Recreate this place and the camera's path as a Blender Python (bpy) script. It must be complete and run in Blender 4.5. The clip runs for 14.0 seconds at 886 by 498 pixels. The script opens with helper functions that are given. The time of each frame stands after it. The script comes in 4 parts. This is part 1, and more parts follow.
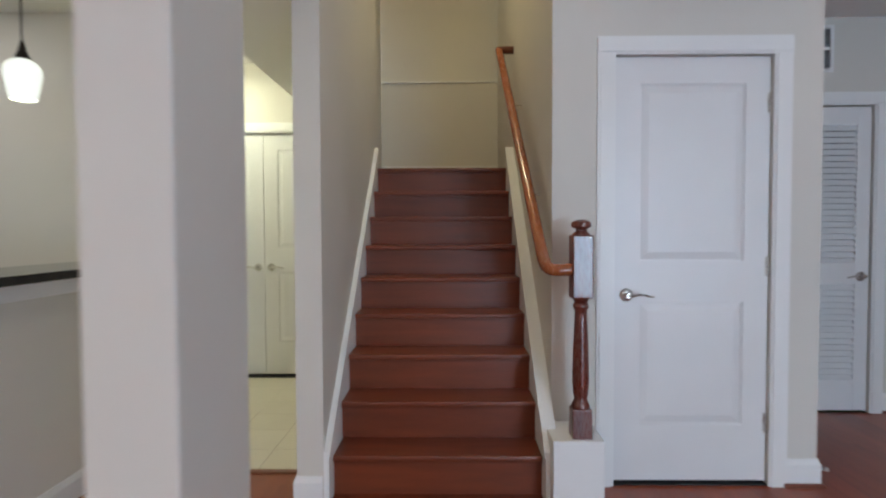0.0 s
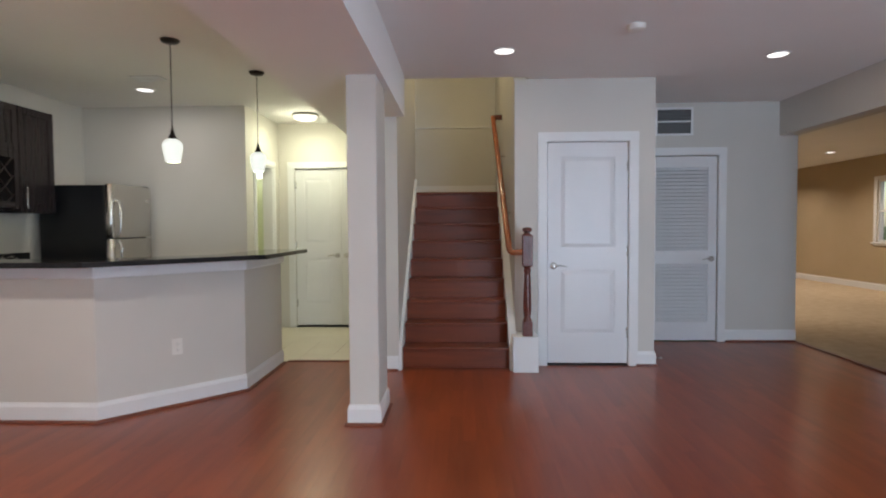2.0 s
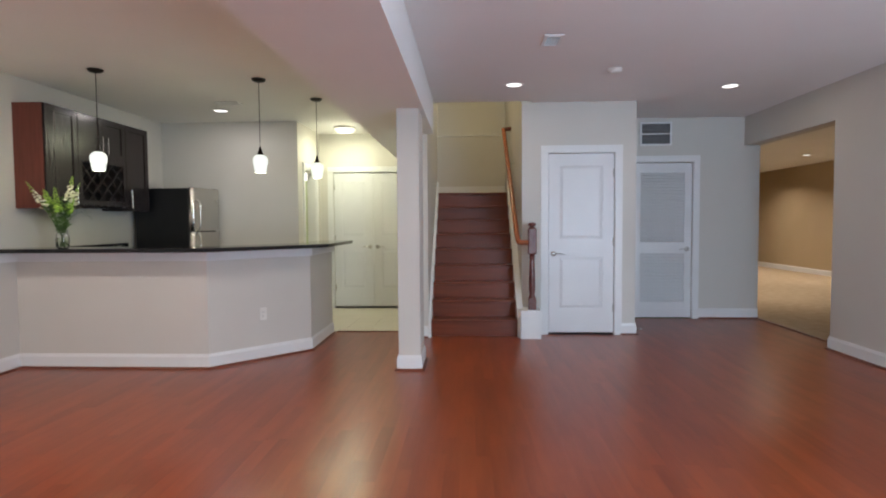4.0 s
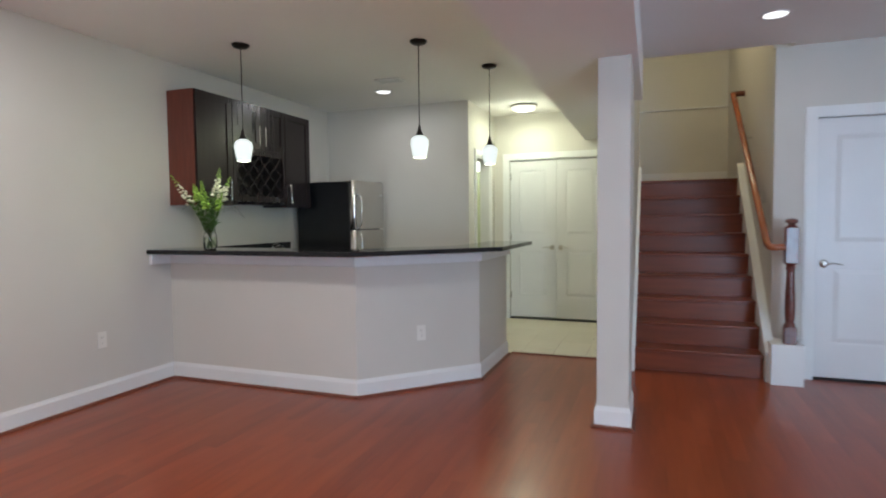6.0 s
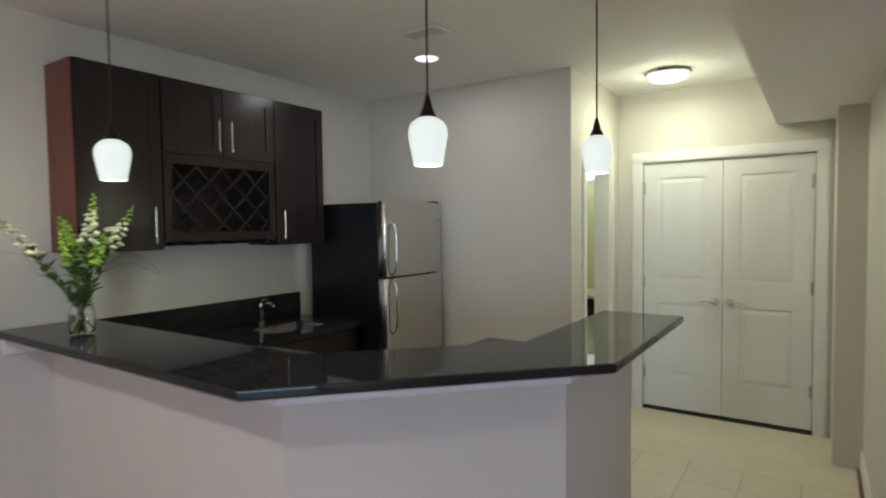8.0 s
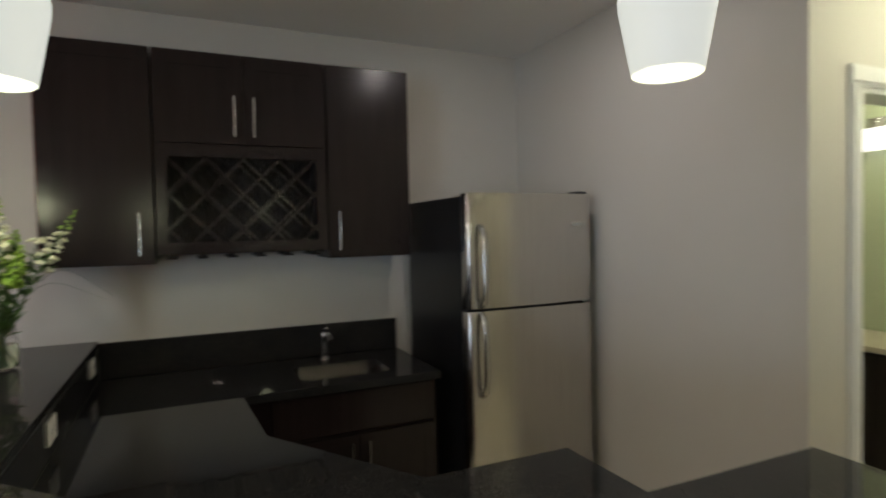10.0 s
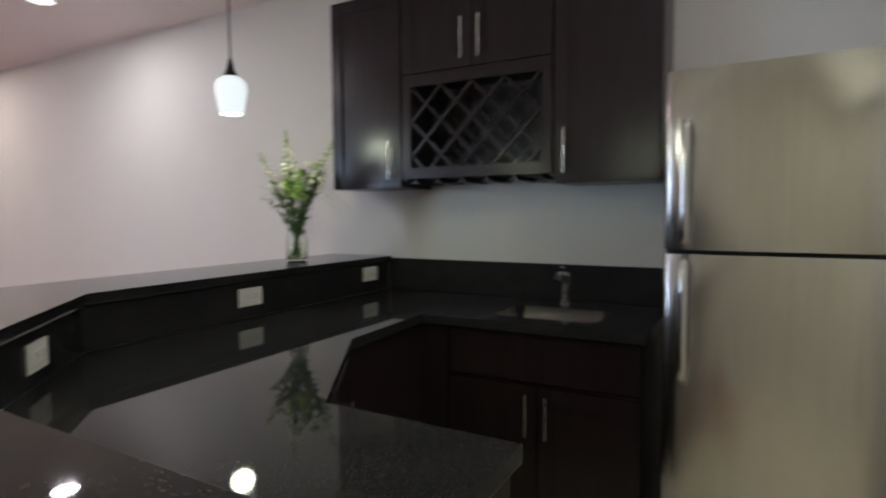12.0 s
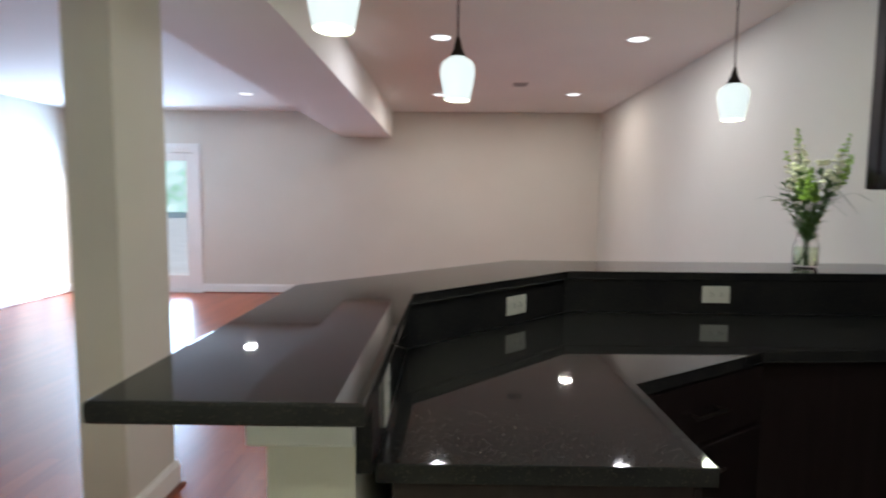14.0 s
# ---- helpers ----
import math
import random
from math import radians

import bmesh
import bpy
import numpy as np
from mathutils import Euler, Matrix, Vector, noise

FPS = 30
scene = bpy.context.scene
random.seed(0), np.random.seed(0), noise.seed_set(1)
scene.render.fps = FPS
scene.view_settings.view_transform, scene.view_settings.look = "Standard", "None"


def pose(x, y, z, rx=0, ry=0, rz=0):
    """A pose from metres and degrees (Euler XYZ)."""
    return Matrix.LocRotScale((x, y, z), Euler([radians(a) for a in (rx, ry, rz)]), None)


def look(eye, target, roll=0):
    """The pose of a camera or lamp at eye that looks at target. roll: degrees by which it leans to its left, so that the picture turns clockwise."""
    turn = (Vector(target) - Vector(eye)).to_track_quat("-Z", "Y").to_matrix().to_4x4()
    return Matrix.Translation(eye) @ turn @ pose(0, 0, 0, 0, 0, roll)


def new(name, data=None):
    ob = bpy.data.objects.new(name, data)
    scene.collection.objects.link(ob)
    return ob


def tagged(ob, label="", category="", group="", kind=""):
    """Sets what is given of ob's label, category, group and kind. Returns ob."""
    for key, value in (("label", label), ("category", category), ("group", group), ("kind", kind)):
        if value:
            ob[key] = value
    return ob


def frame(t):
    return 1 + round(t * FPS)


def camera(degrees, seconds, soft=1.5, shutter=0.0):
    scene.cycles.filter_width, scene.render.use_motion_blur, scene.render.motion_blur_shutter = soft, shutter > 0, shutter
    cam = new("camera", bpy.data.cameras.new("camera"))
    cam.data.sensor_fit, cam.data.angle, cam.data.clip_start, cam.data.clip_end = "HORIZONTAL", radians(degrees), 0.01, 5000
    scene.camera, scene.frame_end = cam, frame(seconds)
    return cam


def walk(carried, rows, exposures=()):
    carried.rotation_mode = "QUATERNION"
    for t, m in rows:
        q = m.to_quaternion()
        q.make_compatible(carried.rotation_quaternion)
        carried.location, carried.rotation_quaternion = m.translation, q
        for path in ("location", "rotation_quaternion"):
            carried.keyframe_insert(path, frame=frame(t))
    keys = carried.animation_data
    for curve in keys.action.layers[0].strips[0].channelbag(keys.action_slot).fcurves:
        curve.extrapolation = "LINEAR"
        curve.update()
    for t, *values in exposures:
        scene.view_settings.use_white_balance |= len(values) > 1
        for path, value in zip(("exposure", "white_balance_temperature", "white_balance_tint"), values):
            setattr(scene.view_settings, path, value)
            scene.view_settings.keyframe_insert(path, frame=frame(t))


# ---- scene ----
cam = camera(76.6, 14.0, 2.0, 0.5)
PATH = [
    (0, (-0.503, -2.666, 1.227), (-0.528, -0.667, 1.161), -0.2),
    (0.5, (-0.512, -3.343, 1.295), (-0.551, -1.345, 1.21), -0.2),
    (1, (-0.474, -3.981, 1.281), (-0.524, -1.983, 1.2), -0.2),
    (1.5, (-0.507, -4.537, 1.298), (-0.566, -2.54, 1.213), -0.3),
    (2, (-0.489, -5.154, 1.279), (-0.562, -3.157, 1.201), -0.4),
    (4.3, (-0.617, -6.391, 1.274), (-0.722, -4.396, 1.18), -0.4),
    (4.5, (-0.582, -6.333, 1.262), (-0.715, -4.34, 1.17), -0.5),
    (5, (-0.626, -6.032, 1.23), (-0.892, -4.051, 1.138), -0.6),
    (5.5, (-0.743, -5.617, 1.241), (-1.281, -3.694, 1.141), -0.7),
    (6, (-0.909, -5.111, 1.291), (-1.611, -3.241, 1.186), -0.6),
    (6.5, (-1.045, -4.526, 1.33), (-1.819, -2.685, 1.231), -0.6),
    (7, (-1.248, -3.964, 1.402), (-2.15, -2.182, 1.293), -0.9),
    (7.2, (-1.309, -3.753, 1.444), (-2.248, -1.99, 1.339), -0.9),
    (9.3, (-1.578, -1.487, 1.584), (-3.034, -0.117, 1.505), -1.0),
    (9.5, (-1.622, -1.375, 1.584), (-3.14, -0.075, 1.505), -1.2),
    (10, (-1.649, -1.003, 1.552), (-3.468, -0.173, 1.487), -1.2),
    (10.5, (-1.679, -0.602, 1.494), (-3.661, -0.343, 1.442), -0.9),
    (11, (-1.79, -0.243, 1.421), (-3.784, -0.381, 1.374), -0.6),
    (11.5, (-1.895, 0.095, 1.353), (-3.837, -0.377, 1.295), -0.7),
    (12, (-2.082, 0.362, 1.311), (-3.828, -0.606, 1.182), -0.4),
    (12.4, (-2.197, 0.492, 1.309), (-3.609, -0.916, 1.145), -0.0),
    (12.5, (-2.226, 0.531, 1.308), (-3.535, -0.972, 1.142), -0.1),
    (13, (-2.354, 0.702, 1.293), (-3.057, -1.163, 1.126), 0.0),
    (13.3, (-2.419, 0.781, 1.317), (-2.852, -1.164, 1.151), 0.2),
    (13.5, (-2.452, 0.827, 1.319), (-2.777, -1.139, 1.155), 0.3),
    (14, (-2.519, 0.976, 1.37), (-2.498, -1.016, 1.197), 0.5),
]
walk(cam, [(t, look(eye, target, roll)) for t, eye, target, roll in PATH],
     [(0.0, -0.06, 6350, 12), (0.7, -0.18, 6350, 11.5), (2.0, -0.2, 6450, 14), (4.8, -0.04, 6300, 12.5), (6.0, -0.18, 6000, 11), (7.2, -0.2, 6100, 12), (9.3, -0.68, 6300, 14), (10.1, -0.66, 6500, 16), (10.6, -0.22, 6150, 17), (11.5, -0.22, 6050, 17), (12.0, -0.2, 5850, 17), (13.0, -0.06, 5750, 12), (14.0, -0.16, 5850, 11)])

# ---- light of the place ----
world = bpy.data.worlds.new("sky")
scene.world = world
world.use_nodes = True
wn = world.node_tree.nodes
sky = wn.new("ShaderNodeTexSky")
sky.sky_type, sky.sun_disc = "NISHITA", False
SUN_DIR = Vector((0.76, 0.54, -0.42)).normalized()
sky.sun_elevation = math.asin(-SUN_DIR.z)
sky.sun_rotation = math.atan2(-SUN_DIR.x, -SUN_DIR.y)
wn["Background"].inputs["Strength"].default_value = 0.15
world.node_tree.links.new(sky.outputs[0], wn["Background"].inputs["Color"])
sun = new("sun", bpy.data.lights.new("sun", "SUN"))
sun.data.energy, sun.data.angle, sun.data.color = 5.0, radians(0.6), (1.0, 0.93, 0.82)
sun.matrix_world = look((0, -20, 8), Vector((0, -20, 8)) + SUN_DIR)

CEIL = 2.61
WARM, NEUTRAL, HALLWARM = (1.0, 0.87, 0.72), (1.0, 0.94, 0.88), (0.94, 0.96, 0.66)


def area_lamp(name, m, size, watts, color, size_y=None):
    data = bpy.data.lights.new(name, "AREA")
    data.shape, data.size, data.energy, data.color = ("RECTANGLE" if size_y else "DISK"), size, watts, color
    if size_y:
        data.size_y = size_y
    ob = new(name, data)
    ob.matrix_world = m
    return ob


# daylight in the opening of the patio door
area_lamp("door_daylight", look((1.98, -6.93, 1.1), (1.98, 0, 1.0)), 1.6, 166, (0.57, 0.78, 1.0), 1.9)


# ---- materials ----
def nodes_of(m):
    m.use_nodes = True
    return m.node_tree.nodes, m.node_tree.links, m.node_tree.nodes["Principled BSDF"]


def material(name, c1, c2=None, rough=0.6, metal=0.0, scale=6.0, grain=120.0, bump=0.0, stretch=(1, 1, 1), rough_var=0.08, spec=0.5, coat=0.0, rand=None):
    """Paint, stone, wood or metal: two colours mixed by a broad noise, a fine grain in relief and gloss."""
    m = bpy.data.materials.new(name)
    n, l, p = nodes_of(m)
    co = n.new("ShaderNodeTexCoord")
    mp = n.new("ShaderNodeMapping")
    mp.inputs["Scale"].default_value = stretch
    l.new(co.outputs["Object"], mp.inputs["Vector"])
    vec = mp.outputs["Vector"]
    seed = None
    if rand:
        if rand == "object":
            seed = n.new("ShaderNodeObjectInfo").outputs["Random"]
        else:
            seed = n.new("ShaderNodeNewGeometry").outputs["Random Per Island"]
        mul = n.new("ShaderNodeMath")
        mul.operation = "MULTIPLY"
        mul.inputs[1].default_value = 57.0
        l.new(seed, mul.inputs[0])
        add = n.new("ShaderNodeVectorMath")
        l.new(vec, add.inputs[0])
        l.new(mul.outputs[0], add.inputs[1])
        vec = add.outputs["Vector"]
    big, fine = n.new("ShaderNodeTexNoise"), n.new("ShaderNodeTexNoise")
    big.inputs["Scale"].default_value, fine.inputs["Scale"].default_value = scale, grain
    big.inputs["Detail"].default_value, fine.inputs["Detail"].default_value = 4.0, 3.0
    l.new(vec, big.inputs["Vector"])
    l.new(vec, fine.inputs["Vector"])
    mix = n.new("ShaderNodeMix")
    mix.data_type = "RGBA"
    mix.inputs[6].default_value, mix.inputs[7].default_value = (*c1, 1), (*(c2 or c1), 1)
    ramp = n.new("ShaderNodeMapRange")
    ramp.inputs[1].default_value, ramp.inputs[2].default_value = 0.3, 0.7
    if rand:
        big.inputs["Detail"].default_value, fine.inputs["Detail"].default_value = 3.0, 2.0
        avg = n.new("ShaderNodeMath")
        avg.operation = "MULTIPLY_ADD"
        avg.inputs[1].default_value = 0.24
        l.new(seed, avg.inputs[0])
        sub = n.new("ShaderNodeMath")
        sub.operation = "MULTIPLY_ADD"
        sub.inputs[1].default_value, sub.inputs[2].default_value = 0.62, 0.02
        l.new(big.outputs["Fac"], sub.inputs[0])
        half = n.new("ShaderNodeMath")
        half.operation = "MULTIPLY_ADD"
        half.inputs[1].default_value = 0.12
        l.new(fine.outputs["Fac"], half.inputs[0])
        l.new(sub.outputs[0], half.inputs[2])
        l.new(half.outputs[0], avg.inputs[2])
        l.new(avg.outputs[0], ramp.inputs[0])
        ramp.inputs[1].default_value, ramp.inputs[2].default_value = 0.18, 0.76
    else:
        l.new(big.outputs["Fac"], ramp.inputs[0])
    l.new(ramp.outputs[0], mix.inputs[0])
    l.new(mix.outputs[2], p.inputs["Base Color"])
    rr = n.new("ShaderNodeMapRange")
    rr.inputs[3].default_value, rr.inputs[4].default_value = max(rough - rough_var, 0.02), min(rough + rough_var, 1)
    l.new(fine.outputs["Fac"], rr.inputs[0])
    l.new(rr.outputs[0], p.inputs["Roughness"])
    p.inputs["Metallic"].default_value = metal
    p.inputs["Specular IOR Level"].default_value = spec
    p.inputs["Coat Weight"].default_value = coat
    if bump:
        b = n.new("ShaderNodeBump")
        b.inputs["Strength"].default_value, b.inputs["Distance"].default_value = bump, 0.002
        l.new(fine.outputs["Fac"], b.inputs["Height"])
        l.new(b.outputs[0], p.inputs["Normal"])
    return m


def glow(name, color, strength):
    m = bpy.data.materials.new(name)
    _, _, p = nodes_of(m)
    p.inputs["Base Color"].default_value = (0.3, 0.3, 0.29, 1)
    p.inputs["Emission Color"].default_value = (*color, 1)
    p.inputs["Emission Strength"].default_value = strength
    return m


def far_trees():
    # tree tones given off as emission; the sunlight is put into the colour
    m = glow("glowing_far_trees", (0.6, 0.8, 0.65), 1.5)
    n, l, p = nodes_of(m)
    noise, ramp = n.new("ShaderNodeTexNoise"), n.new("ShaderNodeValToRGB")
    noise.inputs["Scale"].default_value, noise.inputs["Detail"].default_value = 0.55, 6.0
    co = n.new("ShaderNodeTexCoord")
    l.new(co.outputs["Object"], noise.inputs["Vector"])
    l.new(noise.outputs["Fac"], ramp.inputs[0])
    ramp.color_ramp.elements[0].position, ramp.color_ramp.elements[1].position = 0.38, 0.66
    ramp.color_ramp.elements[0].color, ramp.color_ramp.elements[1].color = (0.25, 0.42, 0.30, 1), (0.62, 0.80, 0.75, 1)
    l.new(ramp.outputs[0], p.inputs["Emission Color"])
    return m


def clear(name, color=(1, 1, 1), rough=0.0):
    m = bpy.data.materials.new(name)
    _, _, p = nodes_of(m)
    p.inputs["Base Color"].default_value = (*color, 1)
    p.inputs["Transmission Weight"].default_value = 1.0
    p.inputs["Roughness"].default_value = rough
    p.inputs["IOR"].default_value = 1.45
    return m


def granite():
    m = material("black_granite", (0.016, 0.016, 0.018), (0.024, 0.023, 0.023), 0.03, 0, 9, 420, 0.0, rough_var=0.012, spec=0.15)
    n, l, p = nodes_of(m)
    v = n.new("ShaderNodeTexVoronoi")
    v.inputs["Scale"].default_value = 330
    co = n.new("ShaderNodeTexCoord")
    l.new(co.outputs["Object"], v.inputs["Vector"])
    cut = n.new("ShaderNodeMapRange")
    cut.inputs[1].default_value, cut.inputs[2].default_value = 0.86, 1.0
    sep = n.new("ShaderNodeSeparateColor")
    l.new(v.outputs["Color"], sep.inputs[0])
    l.new(sep.outputs[0], cut.inputs[0])
    mix = n.new("ShaderNodeMix")
    mix.data_type = "RGBA"
    old = p.inputs["Base Color"].links[0].from_socket
    l.new(old, mix.inputs[6])
    mix.inputs[7].default_value = (0.044, 0.039, 0.033, 1)
    l.new(cut.outputs[0], mix.inputs[0])
    l.new(mix.outputs[2], p.inputs["Base Color"])
    return m


PAINT = material("greige_wall_paint", (0.596, 0.570, 0.518), (0.626, 0.600, 0.548), 0.62, 0, 1.4, 260, 0.12)
TAN = material("tan_wall_paint", (0.42, 0.33, 0.20), (0.45, 0.35, 0.22), 0.65, 0, 1.4, 260, 0.12)
GREEN = material("pale_green_wall_paint", (0.56, 0.62, 0.42), (0.59, 0.65, 0.45), 0.6, 0, 1.4, 260, 0.1)
CEILING = material("ceiling_paint", (0.80, 0.785, 0.765), (0.83, 0.815, 0.795), 0.8, 0, 1.2, 320, 0.15)
TRIM = material("white_trim_paint", (0.74, 0.74, 0.73), (0.78, 0.78, 0.77), 0.38, 0, 2.5, 150, 0.06)
DOORW = material("white_door_paint", (0.69, 0.69, 0.69), (0.73, 0.73, 0.73), 0.36, 0, 2.5, 120, 0.08)
VARNISHED = dict(rough=0.279, scale=2.2, grain=6, stretch=(7, 0.8, 7), rough_var=0.0, spec=0.5)
PLANK = material("cherry_floor_plank", (0.158, 0.0258, 0.0080), (0.312, 0.0632, 0.0180), rand="object", **VARNISHED)
PLANK2 = material("cherry_floor_planks_far", (0.158, 0.0258, 0.0080), (0.312, 0.0632, 0.0180), rand="island", **VARNISHED)
GAP = material("floor_joint", (0.16, 0.030, 0.0095), (0.19, 0.036, 0.011), 0.279, 0, 3, 60, 0.0, rough_var=0.0, spec=0.43)
TREAD = material("cherry_stair_wood", (0.105, 0.021, 0.009), (0.225, 0.050, 0.018), 0.34, 0, 3.0, 24, 0.06, (0.9, 8, 8), 0.08, 0.5, 0.1, "object")
RAIL = material("cherry_handrail", (0.22, 0.055, 0.018), (0.36, 0.105, 0.032), 0.26, 0, 4, 30, 0.04, (7, 0.8, 0.8), 0.06, 0.5, 0.3)
NEWEL = material("cherry_newel", (0.085, 0.018, 0.012), (0.15, 0.035, 0.02), 0.28, 0, 4, 30, 0.04, (7, 7, 0.8), 0.06, 0.5, 0.3)
SHOE = material("cherry_shoe_moulding", (0.13, 0.035, 0.018), (0.2, 0.06, 0.03), 0.35, 0, 4, 60, 0.04)
ESPRESSO = material("espresso_cabinet_wood", (0.0165, 0.0112, 0.0115), (0.0215, 0.0145, 0.0149), 0.24, 0, 3, 14, 0.03, (9, 9, 0.8), 0.02, 0.30, 0.0)
REDSIDE = material("reddish_cabinet_side", (0.11, 0.024, 0.014), (0.16, 0.038, 0.022), 0.4, 0, 4, 40, 0.05, (8, 8, 0.8))
DARKIN = material("dark_cabinet_inside", (0.016, 0.012, 0.012), (0.022, 0.016, 0.016), 0.6, 0, 6, 90, 0.05)
GRANITE = granite()
STEEL = material("brushed_stainless_steel", (0.55, 0.53, 0.50), (0.60, 0.58, 0.55), 0.19, 1.0, 3, 60, 0.0, (1, 25, 1), 0.014)
CHROME = material("polished_nickel", (0.58, 0.57, 0.55), (0.62, 0.61, 0.59), 0.22, 1.0, 5, 100, 0)
BRUSHED = material("brushed_nickel_hardware", (0.50, 0.48, 0.45), (0.56, 0.54, 0.5), 0.28, 1.0, 5, 100, 0.02)
BLACKP = material("black_appliance_enamel", (0.008, 0.008, 0.010), (0.012, 0.012, 0.014), 0.33, 0, 6, 300, 0.12)
BRONZE = material("dark_bronze_metal", (0.020, 0.015, 0.012), (0.03, 0.022, 0.018), 0.4, 0.7, 8, 200, 0.05)
PLASTIC = material("white_plastic", (0.74, 0.72, 0.67), (0.78, 0.76, 0.71), 0.35, 0, 6, 200, 0.02)
# near-black: outlet slots, fridge gasket, and shade painted into gaps
SLOT_AND_SHADE = material("dark_slots_and_gap_shade", (0.03, 0.03, 0.03), None, 0.6)
GREYV = material("grey_vent_metal", (0.36, 0.37, 0.38), (0.42, 0.43, 0.44), 0.5, 0.1, 6, 150, 0.03)
TILE = material("cream_floor_tile", (0.60, 0.54, 0.42), (0.70, 0.64, 0.52), 0.32, 0, 3.5, 40, 0.05, (1, 1, 1), 0.08, 0.5, 0.0, "object")
GROUT = material("tile_grout", (0.61, 0.55, 0.44), (0.66, 0.60, 0.48), 0.7, 0, 20, 300, 0.2)
CARPET = material("beige_carpet", (0.42, 0.33, 0.22), (0.50, 0.40, 0.28), 0.95, 0, 8, 500, 1.0, spec=0.1)
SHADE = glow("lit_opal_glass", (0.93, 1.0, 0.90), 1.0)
BATHSHADE = glow("bright_opal_glass", (1.0, 1.0, 0.90), 2.2)
DISC = glow("lit_lamp_lens", (1.0, 0.98, 0.92), 2.2)
DOME = glow("lit_hall_dome", (1.0, 0.97, 0.78), 1.5)
GLASS = clear("clear_glass")
PANE = clear("window_pane")
WATER = clear("vase_water", (0.78, 0.90, 0.66))
STEM = material("green_stem", (0.035, 0.075, 0.018), (0.07, 0.13, 0.03), 0.5, 0, 30, 120, 0.1)
LEAF = material("green_leaf", (0.035, 0.085, 0.018), (0.11, 0.20, 0.04), 0.5, 0, 25, 120, 0.1)
BUD = material("lime_green_bud", (0.22, 0.40, 0.04), (0.38, 0.55, 0.10), 0.5, 0, 40, 120, 0.1)
PETAL = material("cream_petal", (0.66, 0.66, 0.44), (0.82, 0.81, 0.66), 0.6, 0, 40, 120, 0.1)
GRASS = material("lawn", (0.05, 0.09, 0.025), (0.09, 0.14, 0.04), 0.9, 0, 0.8, 40, 0.5)
CONCRETE = material("patio_concrete", (0.66, 0.65, 0.62), (0.74, 0.73, 0.70), 0.85, 0, 2, 90, 0.3)
FARTREES = far_trees()


# ---- mesh helpers ----
def mesh_object(name, bm, mat, smooth=False):
    me = bpy.data.meshes.new(name)
    bmesh.ops.recalc_face_normals(bm, faces=bm.faces)
    bm.to_mesh(me)
    bm.free()
    if smooth:
        for f in me.polygons:
            f.use_smooth = True
        me.set_sharp_from_angle(angle=radians(38))
    me.materials.append(mat)
    return new(name, me)


def part(name, bm, mat, parent, label="", smooth=False):
    ob = mesh_object(name, bm, mat, smooth)
    ob.parent = parent
    return tagged(ob, label)


def thing(name, m, label, category, group="", kind=""):
    ob = new(name)
    ob.matrix_basis = m
    ob.empty_display_size = 0.1
    return tagged(ob, label, category, group, kind)


def setting(name, bm, mat, label, category="", smooth=False):
    return tagged(mesh_object(name, bm, mat, smooth), label, category, "", "structure")


def box(bm, x0, x1, y0, y1, z0, z1, bevel=0.0, segments=1):
    vs = [bm.verts.new((x, y, z)) for x in (x0, x1) for y in (y0, y1) for z in (z0, z1)]
    fs = [bm.faces.new([vs[i] for i in q]) for q in ((0, 1, 3, 2), (4, 6, 7, 5), (0, 4, 5, 1), (2, 3, 7, 6), (0, 2, 6, 4), (1, 5, 7, 3))]
    if bevel:
        es = list({e for f in fs for e in f.edges})
        bmesh.ops.bevel(bm, geom=es, offset=bevel, segments=segments, affect="EDGES", profile=0.6)
    return bm


def boxes(*rows, bevel=0.0, segments=1):
    bm = bmesh.new()
    for r in rows:
        box(bm, *r, bevel=bevel, segments=segments)
    return bm


def prism(pts, z0, z1, bevel=0.0, segments=2):
    """An upright prism over a plan polygon."""
    bm = bmesh.new()
    lo = [bm.verts.new((x, y, z0)) for x, y in pts]
    hi = [bm.verts.new((x, y, z1)) for x, y in pts]
    bm.faces.new(lo[::-1]), bm.faces.new(hi)
    for i in range(len(pts)):
        j = (i + 1) % len(pts)
        bm.faces.new((lo[i], lo[j], hi[j], hi[i]))
    if bevel:
        es = [e for e in bm.edges if abs(e.verts[0].co.z - e.verts[1].co.z) < 1e-6]
        bmesh.ops.bevel(bm, geom=es, offset=bevel, segments=segments, affect="EDGES", profile=0.6)
    return bm


def slab_yz(pts, x0, x1):
    """A plate between two x over a polygon in y and z."""
    bm = bmesh.new()
    a = [bm.verts.new((x0, y, z)) for y, z in pts]
    b = [bm.verts.new((x1, y, z)) for y, z in pts]
    bm.faces.new(a), bm.faces.new(b[::-1])
    for i in range(len(pts)):
        j = (i + 1) % len(pts)
        bm.faces.new((a[i], b[i], b[j], a[j]))
    return bm


def lathe(bm, rows, n=20, cx=0.0, cy=0.0):
    rings = [[bm.verts.new((cx + r * math.cos(2 * math.pi * k / n), cy + r * math.sin(2 * math.pi * k / n), z)) for k in range(n)] for r, z in rows]
    for a, b in zip(rings, rings[1:]):
        for k in range(n):
            bm.faces.new((a[k], a[(k + 1) % n], b[(k + 1) % n], b[k]))
    bm.faces.new(rings[0][::-1]), bm.faces.new(rings[-1])
    return bm


